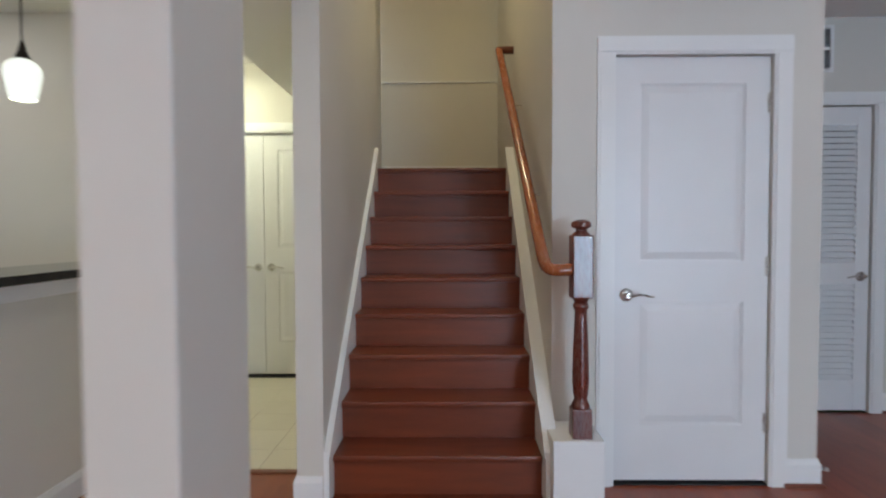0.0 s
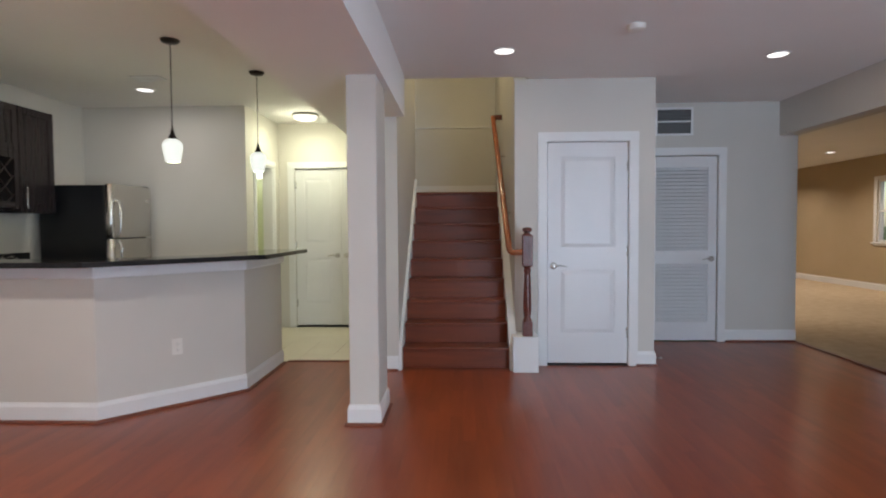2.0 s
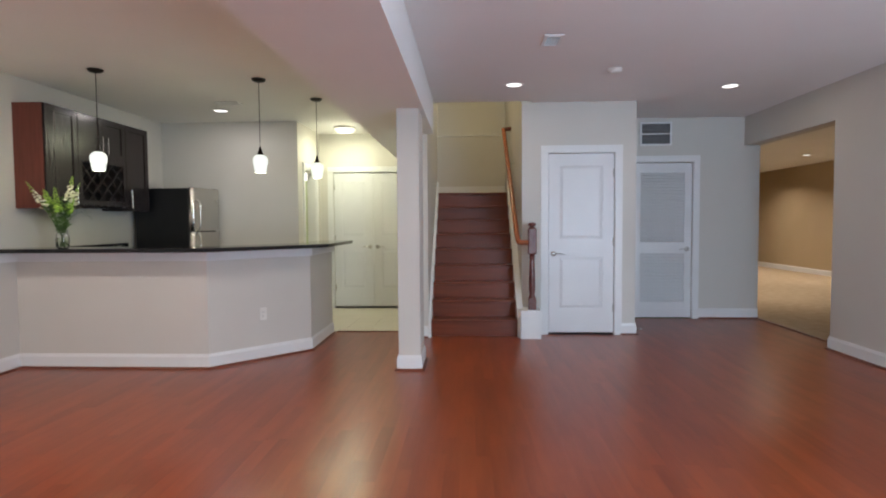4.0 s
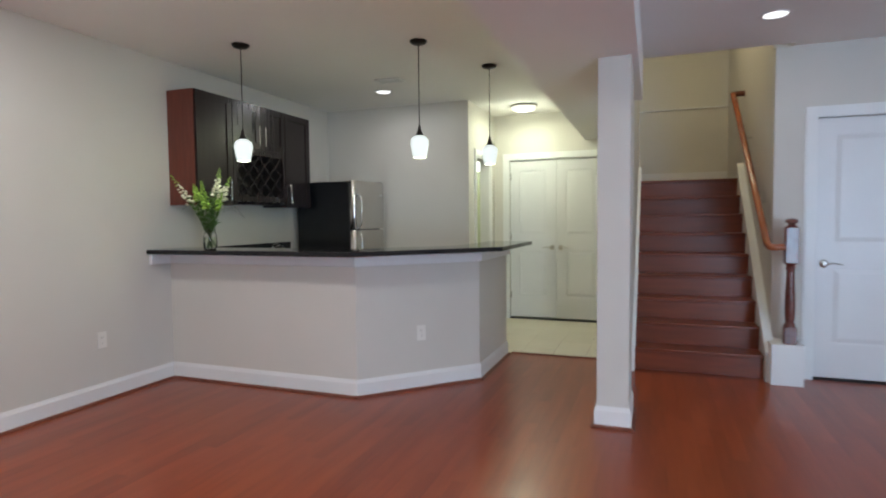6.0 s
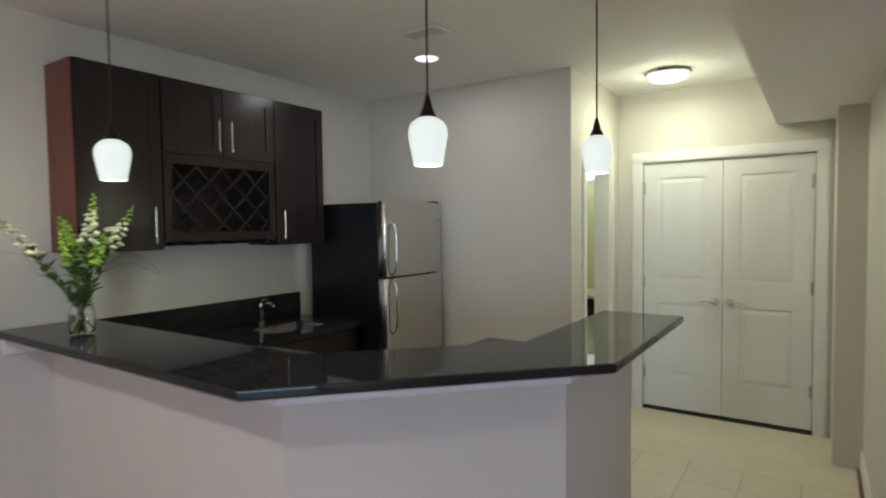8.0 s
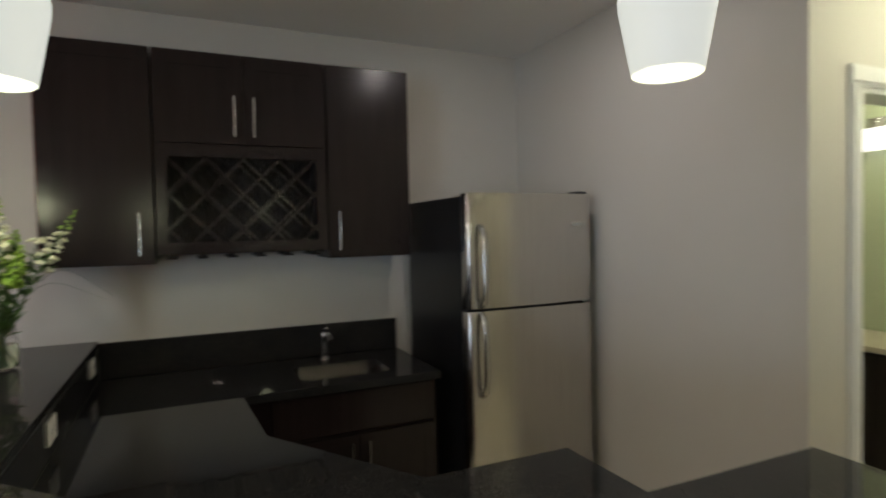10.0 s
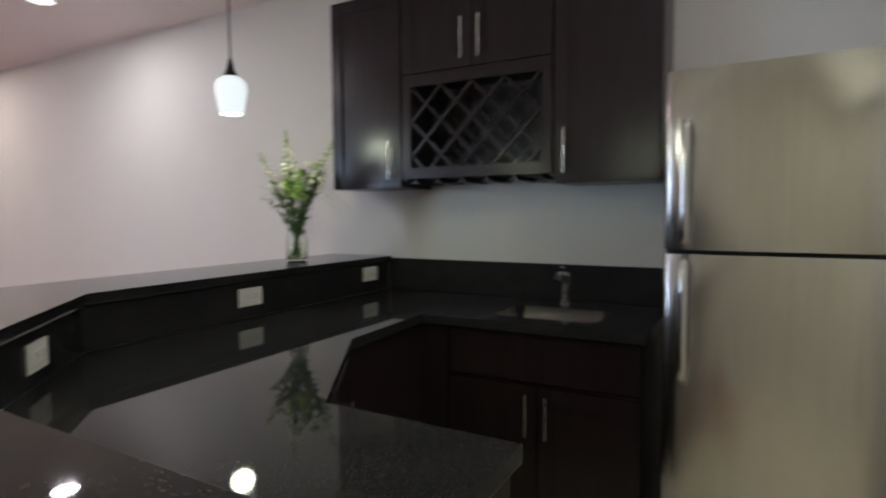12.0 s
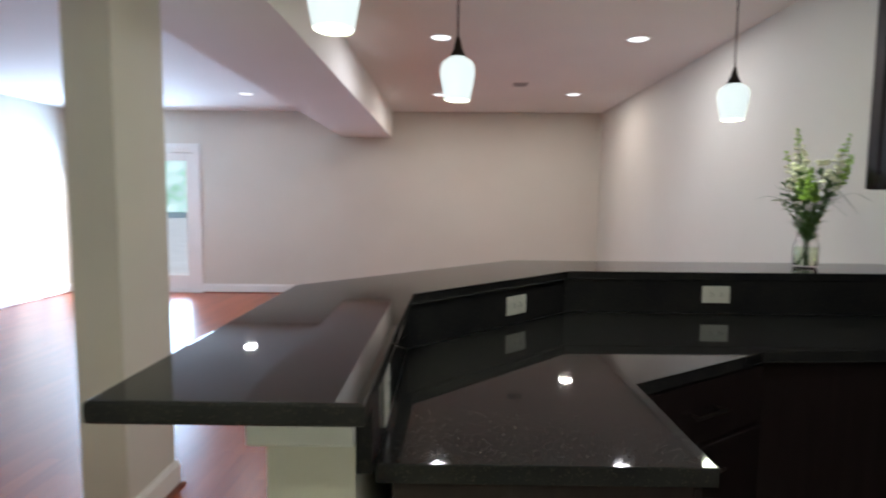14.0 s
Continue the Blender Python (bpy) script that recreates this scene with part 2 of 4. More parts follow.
def tube(bm, path, radii, n=8, flat=1.0):
    """A round or flattened tube along a path."""
    path = [Vector(p) for p in path]
    if not hasattr(radii, "__len__"):
        radii = [radii] * len(path)
    rings, side = [], None
    for i, p in enumerate(path):
        d = (path[min(i + 1, len(path) - 1)] - path[max(i - 1, 0)]).normalized()
        if side is None:
            side = d.cross(Vector((0, 0, 1)))
            if side.length < 0.1:
                side = d.cross(Vector((1, 0, 0)))
        side = (side - d * side.dot(d)).normalized()
        up = side.cross(d)
        rings.append([bm.verts.new(p + radii[i] * (math.cos(2 * math.pi * k / n) * side + flat * math.sin(2 * math.pi * k / n) * up)) for k in range(n)])
    for a, b in zip(rings, rings[1:]):
        for k in range(n):
            bm.faces.new((a[k], a[(k + 1) % n], b[(k + 1) % n], b[k]))
    bm.faces.new(rings[0][::-1]), bm.faces.new(rings[-1])
    return bm


def curve_points(pts, steps=6):
    """A smooth line through a few points."""
    p = [Vector(q) for q in pts]
    p = [2 * p[0] - p[1]] + p + [2 * p[-1] - p[-2]]
    out = []
    for i in range(1, len(p) - 2):
        for k in range(steps):
            t = k / steps
            out.append(0.5 * ((2 * p[i]) + (p[i + 1] - p[i - 1]) * t + (2 * p[i - 1] - 5 * p[i] + 4 * p[i + 1] - p[i + 2]) * t * t + (3 * p[i] - p[i - 1] - 3 * p[i + 1] + p[i + 2]) * t ** 3))
    return out + [p[-2]]


def sweep_plan(profile, line):
    """A moulding: a profile of (distance to the right of the line, height) along a plan line, mitred at its corners."""
    bm = bmesh.new()
    line = [Vector(p) for p in line]
    rings = []
    for i, p in enumerate(line):
        d0 = (p - line[i - 1]).normalized() if i else (line[1] - p).normalized()
        d1 = (line[i + 1] - p).normalized() if i < len(line) - 1 else d0
        n0, n1 = Vector((d0.y, -d0.x)), Vector((d1.y, -d1.x))
        mit = (n0 + n1).normalized()
        mit /= max(mit.dot(n0), 0.3)
        rings.append([bm.verts.new((p.x + mit.x * d, p.y + mit.y * d, z)) for d, z in profile])
    k = len(profile)
    for a, b in zip(rings, rings[1:]):
        for j in range(k):
            bm.faces.new((a[j], a[(j + 1) % k], b[(j + 1) % k], b[j]))
    bm.faces.new(rings[0][::-1]), bm.faces.new(rings[-1])
    return bm


BASE = [(0, 0), (0.014, 0), (0.014, 0.105), (0.010, 0.116), (0.007, 0.124), (0.006, 0.132), (0, 0.132)]
SHOEP = [(0.0145, 0), (0.032, 0), (0.031, 0.007), (0.026, 0.014), (0.0145, 0.018)]


def skirting(line, shoe=True):
    setting("baseboard", sweep_plan(BASE, line), TRIM, "white painted moulded baseboard along the wall", "baseboard")
    if shoe:
        setting("trim", sweep_plan(SHOEP, line), SHOE, "reddish stained shoe moulding at the floor", "moulding")


# ---- walls, ceiling, column, beam ----
X0, X1, YF = -4.65, 2.93, -7.08
BEAM = 2.25
X2, OY = X1 + 0.20, -0.72  # far face of the east wall, near jamb of its opening
setting("wall_west", boxes((X0 - 0.12, X0, YF - 0.12, 3.12, 0, CEIL)), PAINT, "greige painted wall behind the bar and cabinets", "wall")
setting("wall_kitchen_back", boxes((X0, -2.845, 0.885, 1.005, 0, CEIL)), PAINT, "greige painted kitchen end wall beside the fridge", "wall")
BD0, BD1 = 1.165, 1.74
setting("wall_hall_west", boxes((-2.965, -2.845, 1.005, BD0, 0, CEIL), (-2.965, -2.845, BD1, 3.0, 0, CEIL), (-2.965, -2.845, BD0, BD1, 2.03, CEIL)), PAINT, "painted hall wall with bathroom doorway", "wall")
DX0, DX1 = -2.645, -1.455
setting("wall_hall_end", boxes((-2.845, DX0, 1.98, 2.10, 0, CEIL), (DX1, -1.311, 1.98, 2.10, 0, CEIL), (DX0, DX1, 1.98, 2.10, 2.035, CEIL), (-2.845, -1.311, 2.55, 2.63, 0, CEIL)), PAINT, "painted hall end wall with double closet doors", "wall")
setting("wall_hall_stub", boxes((-1.345, -1.19, 1.45, 1.98, 0, BEAM + 0.005)), PAINT, "short painted wall return beside closet doors", "wall")
setting("wall_stair_west", boxes((-1.19, -1.07, -0.2, 1.72, 0, 4.3), (-1.31, -1.19, 1.72, 1.979, 2.75, 4.3), (-1.31, -1.19, 1.981, 3.0, 0, 4.3)), PAINT, "painted wall between stairs and hall", "wall")
setting("wall_stair_end", boxes((-1.31, 0.1, 3.0, 3.12, 0, 2.70)), PAINT, "painted landing wall at the head of the stairs", "wall")
setting("wall_stair_upper", boxes((-1.31, 0.1, 3.06, 3.18, 2.70, 4.3)), PAINT, "painted upper wall set back above the landing", "wall")
setting("wall_stair_east", boxes((-0.02, 0.1, 0.1, 3.0, 0, 4.3)), PAINT, "painted wall between stairs and closet", "wall")
CX0, CX1 = 0.275, 1.012
setting("wall_closet", boxes((-0.02, CX0, 0, 0.1, 0, CEIL), (CX1, 1.245, 0, 0.1, 0, CEIL), (CX0, CX1, 0, 0.1, 2.045, CEIL), (1.145, 1.245, 0.1, 1.08, 0, CEIL), (0.1, 1.145, 0.98, 1.08, 0, CEIL)), PAINT, "painted closet walls under the stairs", "wall")
LX0, LX1 = 1.525, 2.287
setting("wall_utility", boxes((1.245, LX0, 1.08, 1.2, 0, CEIL), (LX1, X2, 1.08, 1.2, 0, CEIL), (LX0, LX1, 1.08, 1.2, 2.04, CEIL), (1.245, X1, 1.9, 1.98, 0, CEIL)), PAINT, "painted wall with louvred utility door", "wall")
setting("wall_east", boxes((X1, X2, YF - 0.12, OY, 0, CEIL), (X1, X2, OY, 1.08, 2.242, CEIL), (X2 - 0.12, X2, 1.2, 10.0, 0, CEIL)), PAINT, "painted wall with wide opening to carpeted room", "wall")
PX0, PX1 = 1.13, 2.83
setting("wall_south", boxes((X0, PX0, YF - 0.12, YF, 0, CEIL), (PX1, X1, YF - 0.12, YF, 0, CEIL), (PX0, PX1, YF - 0.12, YF, 2.06, CEIL)), PAINT, "painted end wall with glazed patio door", "wall")
SRX = 7.5  # far wall of the carpeted room
WY0, WY1, WZ0, WZ1 = 5.05, 6.0, 0.93, 2.13
setting("wall_side_room", boxes((SRX, SRX + 0.12, -3.0, WY0, 0, CEIL), (SRX, SRX + 0.12, WY1, 10.0, 0, CEIL), (SRX, SRX + 0.12, WY0, WY1, 0, WZ0), (SRX, SRX + 0.12, WY0, WY1, WZ1, CEIL), (X2 - 0.12, SRX + 0.12, 10.0, 10.12, 0, CEIL), (X2, SRX + 0.12, -3.12, -3.0, 0, CEIL)), TAN, "tan painted walls of the carpeted room", "wall")
setting("wall_bath", boxes((X0, -2.845, 3.0, 3.12, 0, CEIL)), GREEN, "pale green painted bathroom wall", "wall")
setting("ceiling", boxes((X0 - 0.12, X2, YF - 0.12, -0.08, CEIL, 2.75), (X0 - 0.12, -1.195, -0.08, 3.12, CEIL, 2.75), (0.1, X2, -0.08, 1.98, CEIL, 2.75),
                         (X2, SRX + 0.12, -3.12, 10.12, CEIL, 2.75), (-1.19, 0.1, -0.28, -0.08, 2.7501, 4.3), (-1.31, 0.1, -0.08, 3.18, 4.3, 4.4)), CEILING, "flat painted ceiling", "ceiling")
setting("beam", boxes((-1.70, -1.0, YF, -0.2, BEAM, CEIL), (-1.70, -1.19, -0.2, 1.98, BEAM, CEIL)), CEILING, "boxed ceiling beam from end wall into the hall", "beam")
column = thing("column", pose(-1.135, -1.385, 0), "square painted column with white plinth under the beam", "column", "", "structure")
part("shaft", boxes((-0.096, 0.096, -0.194, 0.194, 0, BEAM), bevel=0.004), PAINT, column)
ring = [(-0.096, 0), (-0.096, 0.194), (0.096, 0.194), (0.096, -0.194), (-0.096, -0.194), (-0.096, 0)]
part("baseboard", sweep_plan(BASE, [(-x, y) for x, y in ring][::1]), TRIM, column, "white moulded plinth")
part("shoe_moulding", sweep_plan(SHOEP, [(-x, y) for x, y in ring]), SHOE, column, "reddish stained shoe moulding")
setting("ledge_trim", boxes((-1.19, -0.02, 2.985, 3.06, 2.70, 2.716)), TRIM, "narrow painted ledge above the landing wall", "ledge")

# ---- baseboards: the room lies to the right of each line ----
skirting([(X0, YF), (X0, -1.568)])
skirting([(PX0 - 0.085, YF), (X0, YF)])
skirting([(X1, YF), (PX1 + 0.085, YF)])
skirting([(LX1 + 0.085, 1.08), (X2, 1.08)])
skirting([(X2, OY), (X1, OY), (X1, YF)])
skirting([(1.082, 0), (1.245, 0), (1.245, 1.08), (LX0 - 0.085, 1.08)])
skirting([(-1.19, 1.45), (-1.19, -0.2), (-1.075, -0.2)])
skirting([(X2, 10.0), (SRX, 10.0), (SRX, -3.0)], shoe=False)


def relief(us, vs, depths, thick, place):
    """One connected plate over a grid of cells: depths[i][j] sinks cell (i, j) below the front; place maps (u, v, depth) to a point."""
    bm = bmesh.new()

    def quad(*q):
        bm.faces.new([bm.verts.new(place(*p)) for p in q])

    nu, nv = len(us) - 1, len(vs) - 1
    for i in range(nu):
        for j in range(nv):
            d = depths[i][j]
            quad((us[i], vs[j], d), (us[i + 1], vs[j], d), (us[i + 1], vs[j + 1], d), (us[i], vs[j + 1], d))
            e = depths[i + 1][j] if i + 1 < nu else thick
            if e != d:
                quad((us[i + 1], vs[j], d), (us[i + 1], vs[j], e), (us[i + 1], vs[j + 1], e), (us[i + 1], vs[j + 1], d))
            e = depths[i][j + 1] if j + 1 < nv else thick
            if e != d:
                quad((us[i], vs[j + 1], d), (us[i + 1], vs[j + 1], d), (us[i + 1], vs[j + 1], e), (us[i], vs[j + 1], e))
            if i == 0:
                quad((us[0], vs[j], d), (us[0], vs[j + 1], d), (us[0], vs[j + 1], thick), (us[0], vs[j], thick))
            if j == 0:
                quad((us[i], vs[0], d), (us[i], vs[0], thick), (us[i + 1], vs[0], thick), (us[i + 1], vs[0], d))
            quad((us[i], vs[j], thick), (us[i], vs[j + 1], thick), (us[i + 1], vs[j + 1], thick), (us[i + 1], vs[j], thick))
    bmesh.ops.remove_doubles(bm, verts=bm.verts, dist=1e-5)
    return bm


# ---- door casings ----
def casing(name, m, w, h, label, d=0.085):
    """A moulded three-sided casing on a wall face; local y points out of the wall, x along it."""
    ob = thing(name, m, label, "door casing", "", "structure")
    prof = [(-d, -d + 0.012, 0.012), (-d + 0.012, -0.012, 0.018), (-0.012, 0, 0.011)]
    for nm, sgn in (("side_casing", -1), ("side_casing", 1)):
        bm = bmesh.new()
        for a, b, t in prof:
            lo, hi = (a, b) if sgn < 0 else (w - b, w - a)
            box(bm, lo, hi, 0, t, 0, h - (a if a < -0.01 else 0) if False else h)
        part(nm, bm, TRIM, ob)
    bm = bmesh.new()
    for a, b, t in prof:
        box(bm, -d, w + d, 0, t, h - b, h - a)
    part("head_casing", bm, TRIM, ob)
    return ob


casing("trim_closet", pose(CX1, 0, 0, 0, 0, 180), CX1 - CX0, 2.045, "white moulded casing round the closet door")
casing("trim_utility", pose(LX1, 1.08, 0, 0, 0, 180), LX1 - LX0, 2.04, "white moulded casing round the louvred door")
casing("trim_hall", pose(DX1, 1.98, 0, 0, 0, 180), DX1 - DX0, 2.035, "white moulded casing round the double doors")
casing("trim_bath", pose(-2.845, BD1, 0, 0, 0, -90), BD1 - BD0, 2.03, "white moulded casing round the bathroom doorway", 0.07)
casing("trim_patio", pose(PX0, YF, 0, 0, 0, 0), PX1 - PX0, 2.06, "white moulded casing round the patio door")
setting("trim_jamb", boxes((-2.967, -2.843, BD0, BD0 + 0.018, 0, 2.012), (-2.967, -2.843, BD1 - 0.018, BD1, 0, 2.012), (-2.967, -2.843, BD0, BD1, 2.012, 2.03)), TRIM, "white doorway lining", "jamb")


# ---- doors: local x along the leaf, y out of the room, front at y = 0 ----
def raised(bm, x0, x1, z0, z1, y=0.0):
    """A raised field: a flat middle with sloped sides, in a sunk frame."""
    s = 0.035
    o = [(x0, z0), (x1, z0), (x1, z1), (x0, z1)]
    i = [(x0 + s, z0 + s), (x1 - s, z0 + s), (x1 - s, z1 - s), (x0 + s, z1 - s)]
    vo = [bm.verts.new((x, y + 0.009, z)) for x, z in o]
    vi = [bm.verts.new((x, y + 0.002, z)) for x, z in i]
    for k in range(4):
        bm.faces.new((vo[k], vo[(k + 1) % 4], vi[(k + 1) % 4], vi[k]))
    bm.faces.new(vi)
    return bm


def leaf_mesh(w, h, fields, stile=0.115):
    """Stiles, rails and sunk fields with a small step round them."""
    us = [0, stile, stile + 0.008, w - stile - 0.008, w - stile, w]
    vs = [0]
    for a, b in fields:
        vs += [a, a + 0.008, b - 0.008, b]
    vs.append(h)
    depths = [[0.0] * (len(vs) - 1) for _ in range(5)]
    for k in range(len(fields)):
        for i in (1, 2, 3):
            for j in (1, 2, 3):
                depths[i][4 * k + j] = 0.011 if i == 2 and j == 2 else 0.005
    return relief(us, vs, depths, 0.036, lambda u, v, d: (u, d, v))


def lever(parent, x, z, way, y=0.0, mat=None):
    """A lever handle on a round rose; way is the side to which it points."""
    mat = mat or BRUSHED
    bm = bmesh.new()
    n = 20
    for r0, r1, y0, y1 in ((0.032, 0.030, 0.0, -0.006), (0.030, 0.022, -0.006, -0.011), (0.011, 0.011, -0.011, -0.05)):
        a = [bm.verts.new((x + r0 * math.cos(2 * math.pi * k / n), y + y0, z + r0 * math.sin(2 * math.pi * k / n))) for k in range(n)]
        b = [bm.verts.new((x + r1 * math.cos(2 * math.pi * k / n), y + y1, z + r1 * math.sin(2 * math.pi * k / n))) for k in range(n)]
        for k in range(n):
            bm.faces.new((a[k], a[(k + 1) % n], b[(k + 1) % n], b[k]))
        bm.faces.new(b), bm.faces.new(a[::-1])
    rose = part("rose", bm, mat, parent, "round metal rose", True)
    pts = curve_points([(x, y - 0.048, z), (x + way * 0.02, y - 0.052, z + 0.001), (x + way * 0.06, y - 0.05, z + 0.006), (x + way * 0.095, y - 0.05, z - 0.002), (x + way * 0.115, y - 0.047, z - 0.004)], 4)
    part("door_handle", tube(bmesh.new(), pts, [0.010 - 0.004 * i / (len(pts) - 1) for i in range(len(pts))], 10, 0.75), mat, parent, "curved lever handle", True)


def hinges(parent, x, zs, y=0.0):
    for z in zs:
        bm = boxes((x - 0.011, x + 0.011, y - 0.003, y + 0.004, z - 0.045, z + 0.045), bevel=0.001)
        lathe(bm, [(0.006, z - 0.048), (0.006, z + 0.048)], 8, x, y - 0.006)
        part("hinge", bm, BRUSHED, parent, "metal butt hinge")


def panel_door(name, m, w, h, label, handle=None, hinge_x=None, hinge_z=(0.28, 1.03, 1.80)):
    ob = thing(name, m, label, "door", "", "structure")
    fields = [(0.27, 0.86), (1.055, h - 0.125)]
    part("leaf", leaf_mesh(w, h, fields), DOORW, ob)
    for a, b in fields:
        part("panel", raised(bmesh.new(), 0.123, w - 0.123, a + 0.008, b - 0.008), DOORW, ob)
    if handle:
        lever(ob, *handle)
    if hinge_x is not None:
        hinges(ob, hinge_x, hinge_z)
    return ob


panel_door("door_closet", pose(CX0 + 0.006, 0.012, 0.022), CX1 - CX0 - 0.012, 2.017, "closed white two-panel closet door with lever handle", (0.055, 0.895, 1), CX1 - CX0 - 0.014)
half = (DX1 - DX0) / 2
panel_door("door_hall_1", pose(DX0 + 0.006, 1.992, 0.03), half - 0.008, 2.0, "closed white two-panel closet leaf of a pair", (half - 0.06, 0.895, -1), 0.004)
panel_door("door_hall_2", pose(DX0 + half + 0.002, 1.992, 0.03), half - 0.008, 2.0, "closed white two-panel closet leaf of a pair", (0.055, 0.895, 1), half - 0.014)
# near-black strips painted in as the shade beneath the closed doors
setting("gap_shade_closet", boxes((CX0, CX1, 0.0, 0.06, 0.0005, 0.006)), SLOT_AND_SHADE, "dark strip standing in for shade under the closet door", "threshold")
setting("gap_shade_hall", boxes((DX0, DX1, 1.978, 2.05, 0.0005, 0.012)), SLOT_AND_SHADE, "dark strip put in as shade under the double doors", "threshold")

ld = thing("door_utility", pose(LX0 + 0.006, 1.092, 0.012), "closed white louvred utility door with lever handle", "door", "", "structure")
lw, lh, st = LX1 - LX0 - 0.012, 2.02, 0.092
part("leaf", boxes((0, st, 0, 0.035, 0, lh), (lw - st, lw, 0, 0.035, 0, lh), (st, lw - st, 0, 0.035, 0, 0.20), (st, lw - st, 0, 0.035, 0.845, 0.985), (st, lw - st, 0, 0.035, 1.90, lh), bevel=0.002), DOORW, ld)
# the shade behind the louvres is put in as a dark sheet
part("backing", boxes((st, lw - st, 0.028, 0.034, 0.20, 0.845), (st, lw - st, 0.028, 0.034, 0.985, 1.90)), SLOT_AND_SHADE, ld, "dark sheet for the shade between the slats")
slat_bm = bmesh.new()
box(slat_bm, st, lw - st, -0.023, 0.023, -0.003, 0.003)
bmesh.ops.rotate(slat_bm, verts=slat_bm.verts, cent=(0, 0, 0), matrix=Matrix.Rotation(radians(52), 3, "X"))
first = part("slat", slat_bm, DOORW, ld)
for lo, hi in ((0.22, 0.827), (1.004, 1.882)):
    count = int((hi - lo) / 0.0395)
    for k in range(count + 1):
        z = lo + (hi - lo) * k / count
        if first.location.z == 0:
            first.location = (0, 0.013, z)
            continue
        s = new("slat", first.data)
        s.parent, s.location = ld, (0, 0.013, z)
lever(ld, lw - 0.055, 0.90, -1)

# ---- patio door and outdoors ----
pd = thing("door_patio", pose(PX0, YF - 0.09, 0), "white framed double patio door with large clear panes", "door", "", "structure")
pw = PX1 - PX0
part("outer_frame", boxes((0, 0.04, 0, 0.09, 0, 2.06), (pw - 0.04, pw, 0, 0.09, 0, 2.06), (0.04, pw - 0.04, 0, 0.09, 2.02, 2.06), (0.04, pw - 0.04, 0, 0.09, 0, 0.03)), TRIM, pd)
for a, b in ((0.042, pw / 2 - 0.002), (pw / 2 + 0.002, pw - 0.042)):
    part("sash", boxes((a, a + 0.1, 0.02, 0.065, 0.032, 2.018), (b - 0.1, b, 0.02, 0.065, 0.032, 2.018), (a + 0.1, b - 0.1, 0.02, 0.065, 0.032, 0.25), (a + 0.1, b - 0.1, 0.02, 0.065, 1.90, 2.018), bevel=0.003), TRIM, pd)
    g = part("pane", boxes((a + 0.1, b - 0.1, 0.040, 0.044, 0.25, 1.90)), PANE, pd, "clear glass pane")
    g.visible_shadow = False
tagged(mesh_object("ground", boxes((-300, 300, -300, 300, -0.4, -0.125)), GRASS), "green lawn round the house beyond the patio", "ground", "", "structure")
setting("patio", boxes((-6, 26, YF - 49.5, YF - 0.121, -0.4, -0.05)), CONCRETE, "pale concrete patio slab outside the door", "patio")
# glowing sheet that brightens the view through the patio door
setting("backdrop", boxes((-60, 80, -57.2, -57, -0.12, 14)), FARTREES, "flat glowing backdrop of far trees, sunlight put into its colour", "backdrop")

win = thing("window_1", pose(SRX, WY0, WZ0), "white framed window in the tan wall", "window", "", "structure")
ww, wh = WY1 - WY0, WZ1 - WZ0
part("window_frame", boxes((0.02, 0.1, 0, 0.04, 0, wh), (0.02, 0.1, ww - 0.04, ww, 0, wh), (0.02, 0.1, 0.04, ww - 0.04, 0, 0.04), (0.02, 0.1, 0.04, ww - 0.04, wh - 0.04, wh), (0.03, 0.08, 0.04, ww - 0.04, wh / 2 - 0.02, wh / 2 + 0.02)), TRIM, win, "white sash frame")
part("casing", boxes((-0.016, -0.0005, -0.07, 0, -0.07, wh + 0.07), (-0.016, -0.0005, ww, ww + 0.07, -0.07, wh + 0.07), (-0.016, -0.0005, 0, ww, wh, wh + 0.07), (-0.016, -0.0005, 0, ww, -0.07, 0)), TRIM, win, "white moulded casing")
part("window_sill", boxes((-0.05, -0.0165, -0.09, ww + 0.09, -0.03, 0.0), bevel=0.003), TRIM, win, "white sill board")
for za, zb in ((0.04, wh / 2 - 0.02), (wh / 2 + 0.02, wh - 0.04)):
    g = part("pane", boxes((0.05, 0.054, 0.04, ww - 0.04, za, zb)), PANE, win, "clear glass pane")
    g.visible_shadow = False

# ---- stairs ----
RISE, RUN, Y0, NSTEP = 0.1885, 0.21, -0.09, 9
SXL, SXR = -1.047, -0.08
stairs = thing("staircase", pose(0, 0, 0), "closed cherry-stained wooden staircase with white skirts", "staircase", "", "structure")
for i in range(NSTEP):
    y = Y0 + i * RUN
    part("riser", boxes((SXL, SXR, y, y + 0.02, i * RISE, (i + 1) * RISE - 0.028)), TREAD, stairs)
    deep = RUN + 0.045 if i < NSTEP - 1 else 1.46
    bm = boxes((SXL, SXR, y - 0.03, y - 0.03 + deep - 0.008, (i + 1) * RISE - 0.028, (i + 1) * RISE), bevel=0.008, segments=2)
    part("tread", bm, TREAD, stairs)
    part("cove", boxes((SXL, SXR, y - 0.012, y, (i + 1) * RISE - 0.042, (i + 1) * RISE - 0.028)), TREAD, stairs)
SL = RISE / RUN
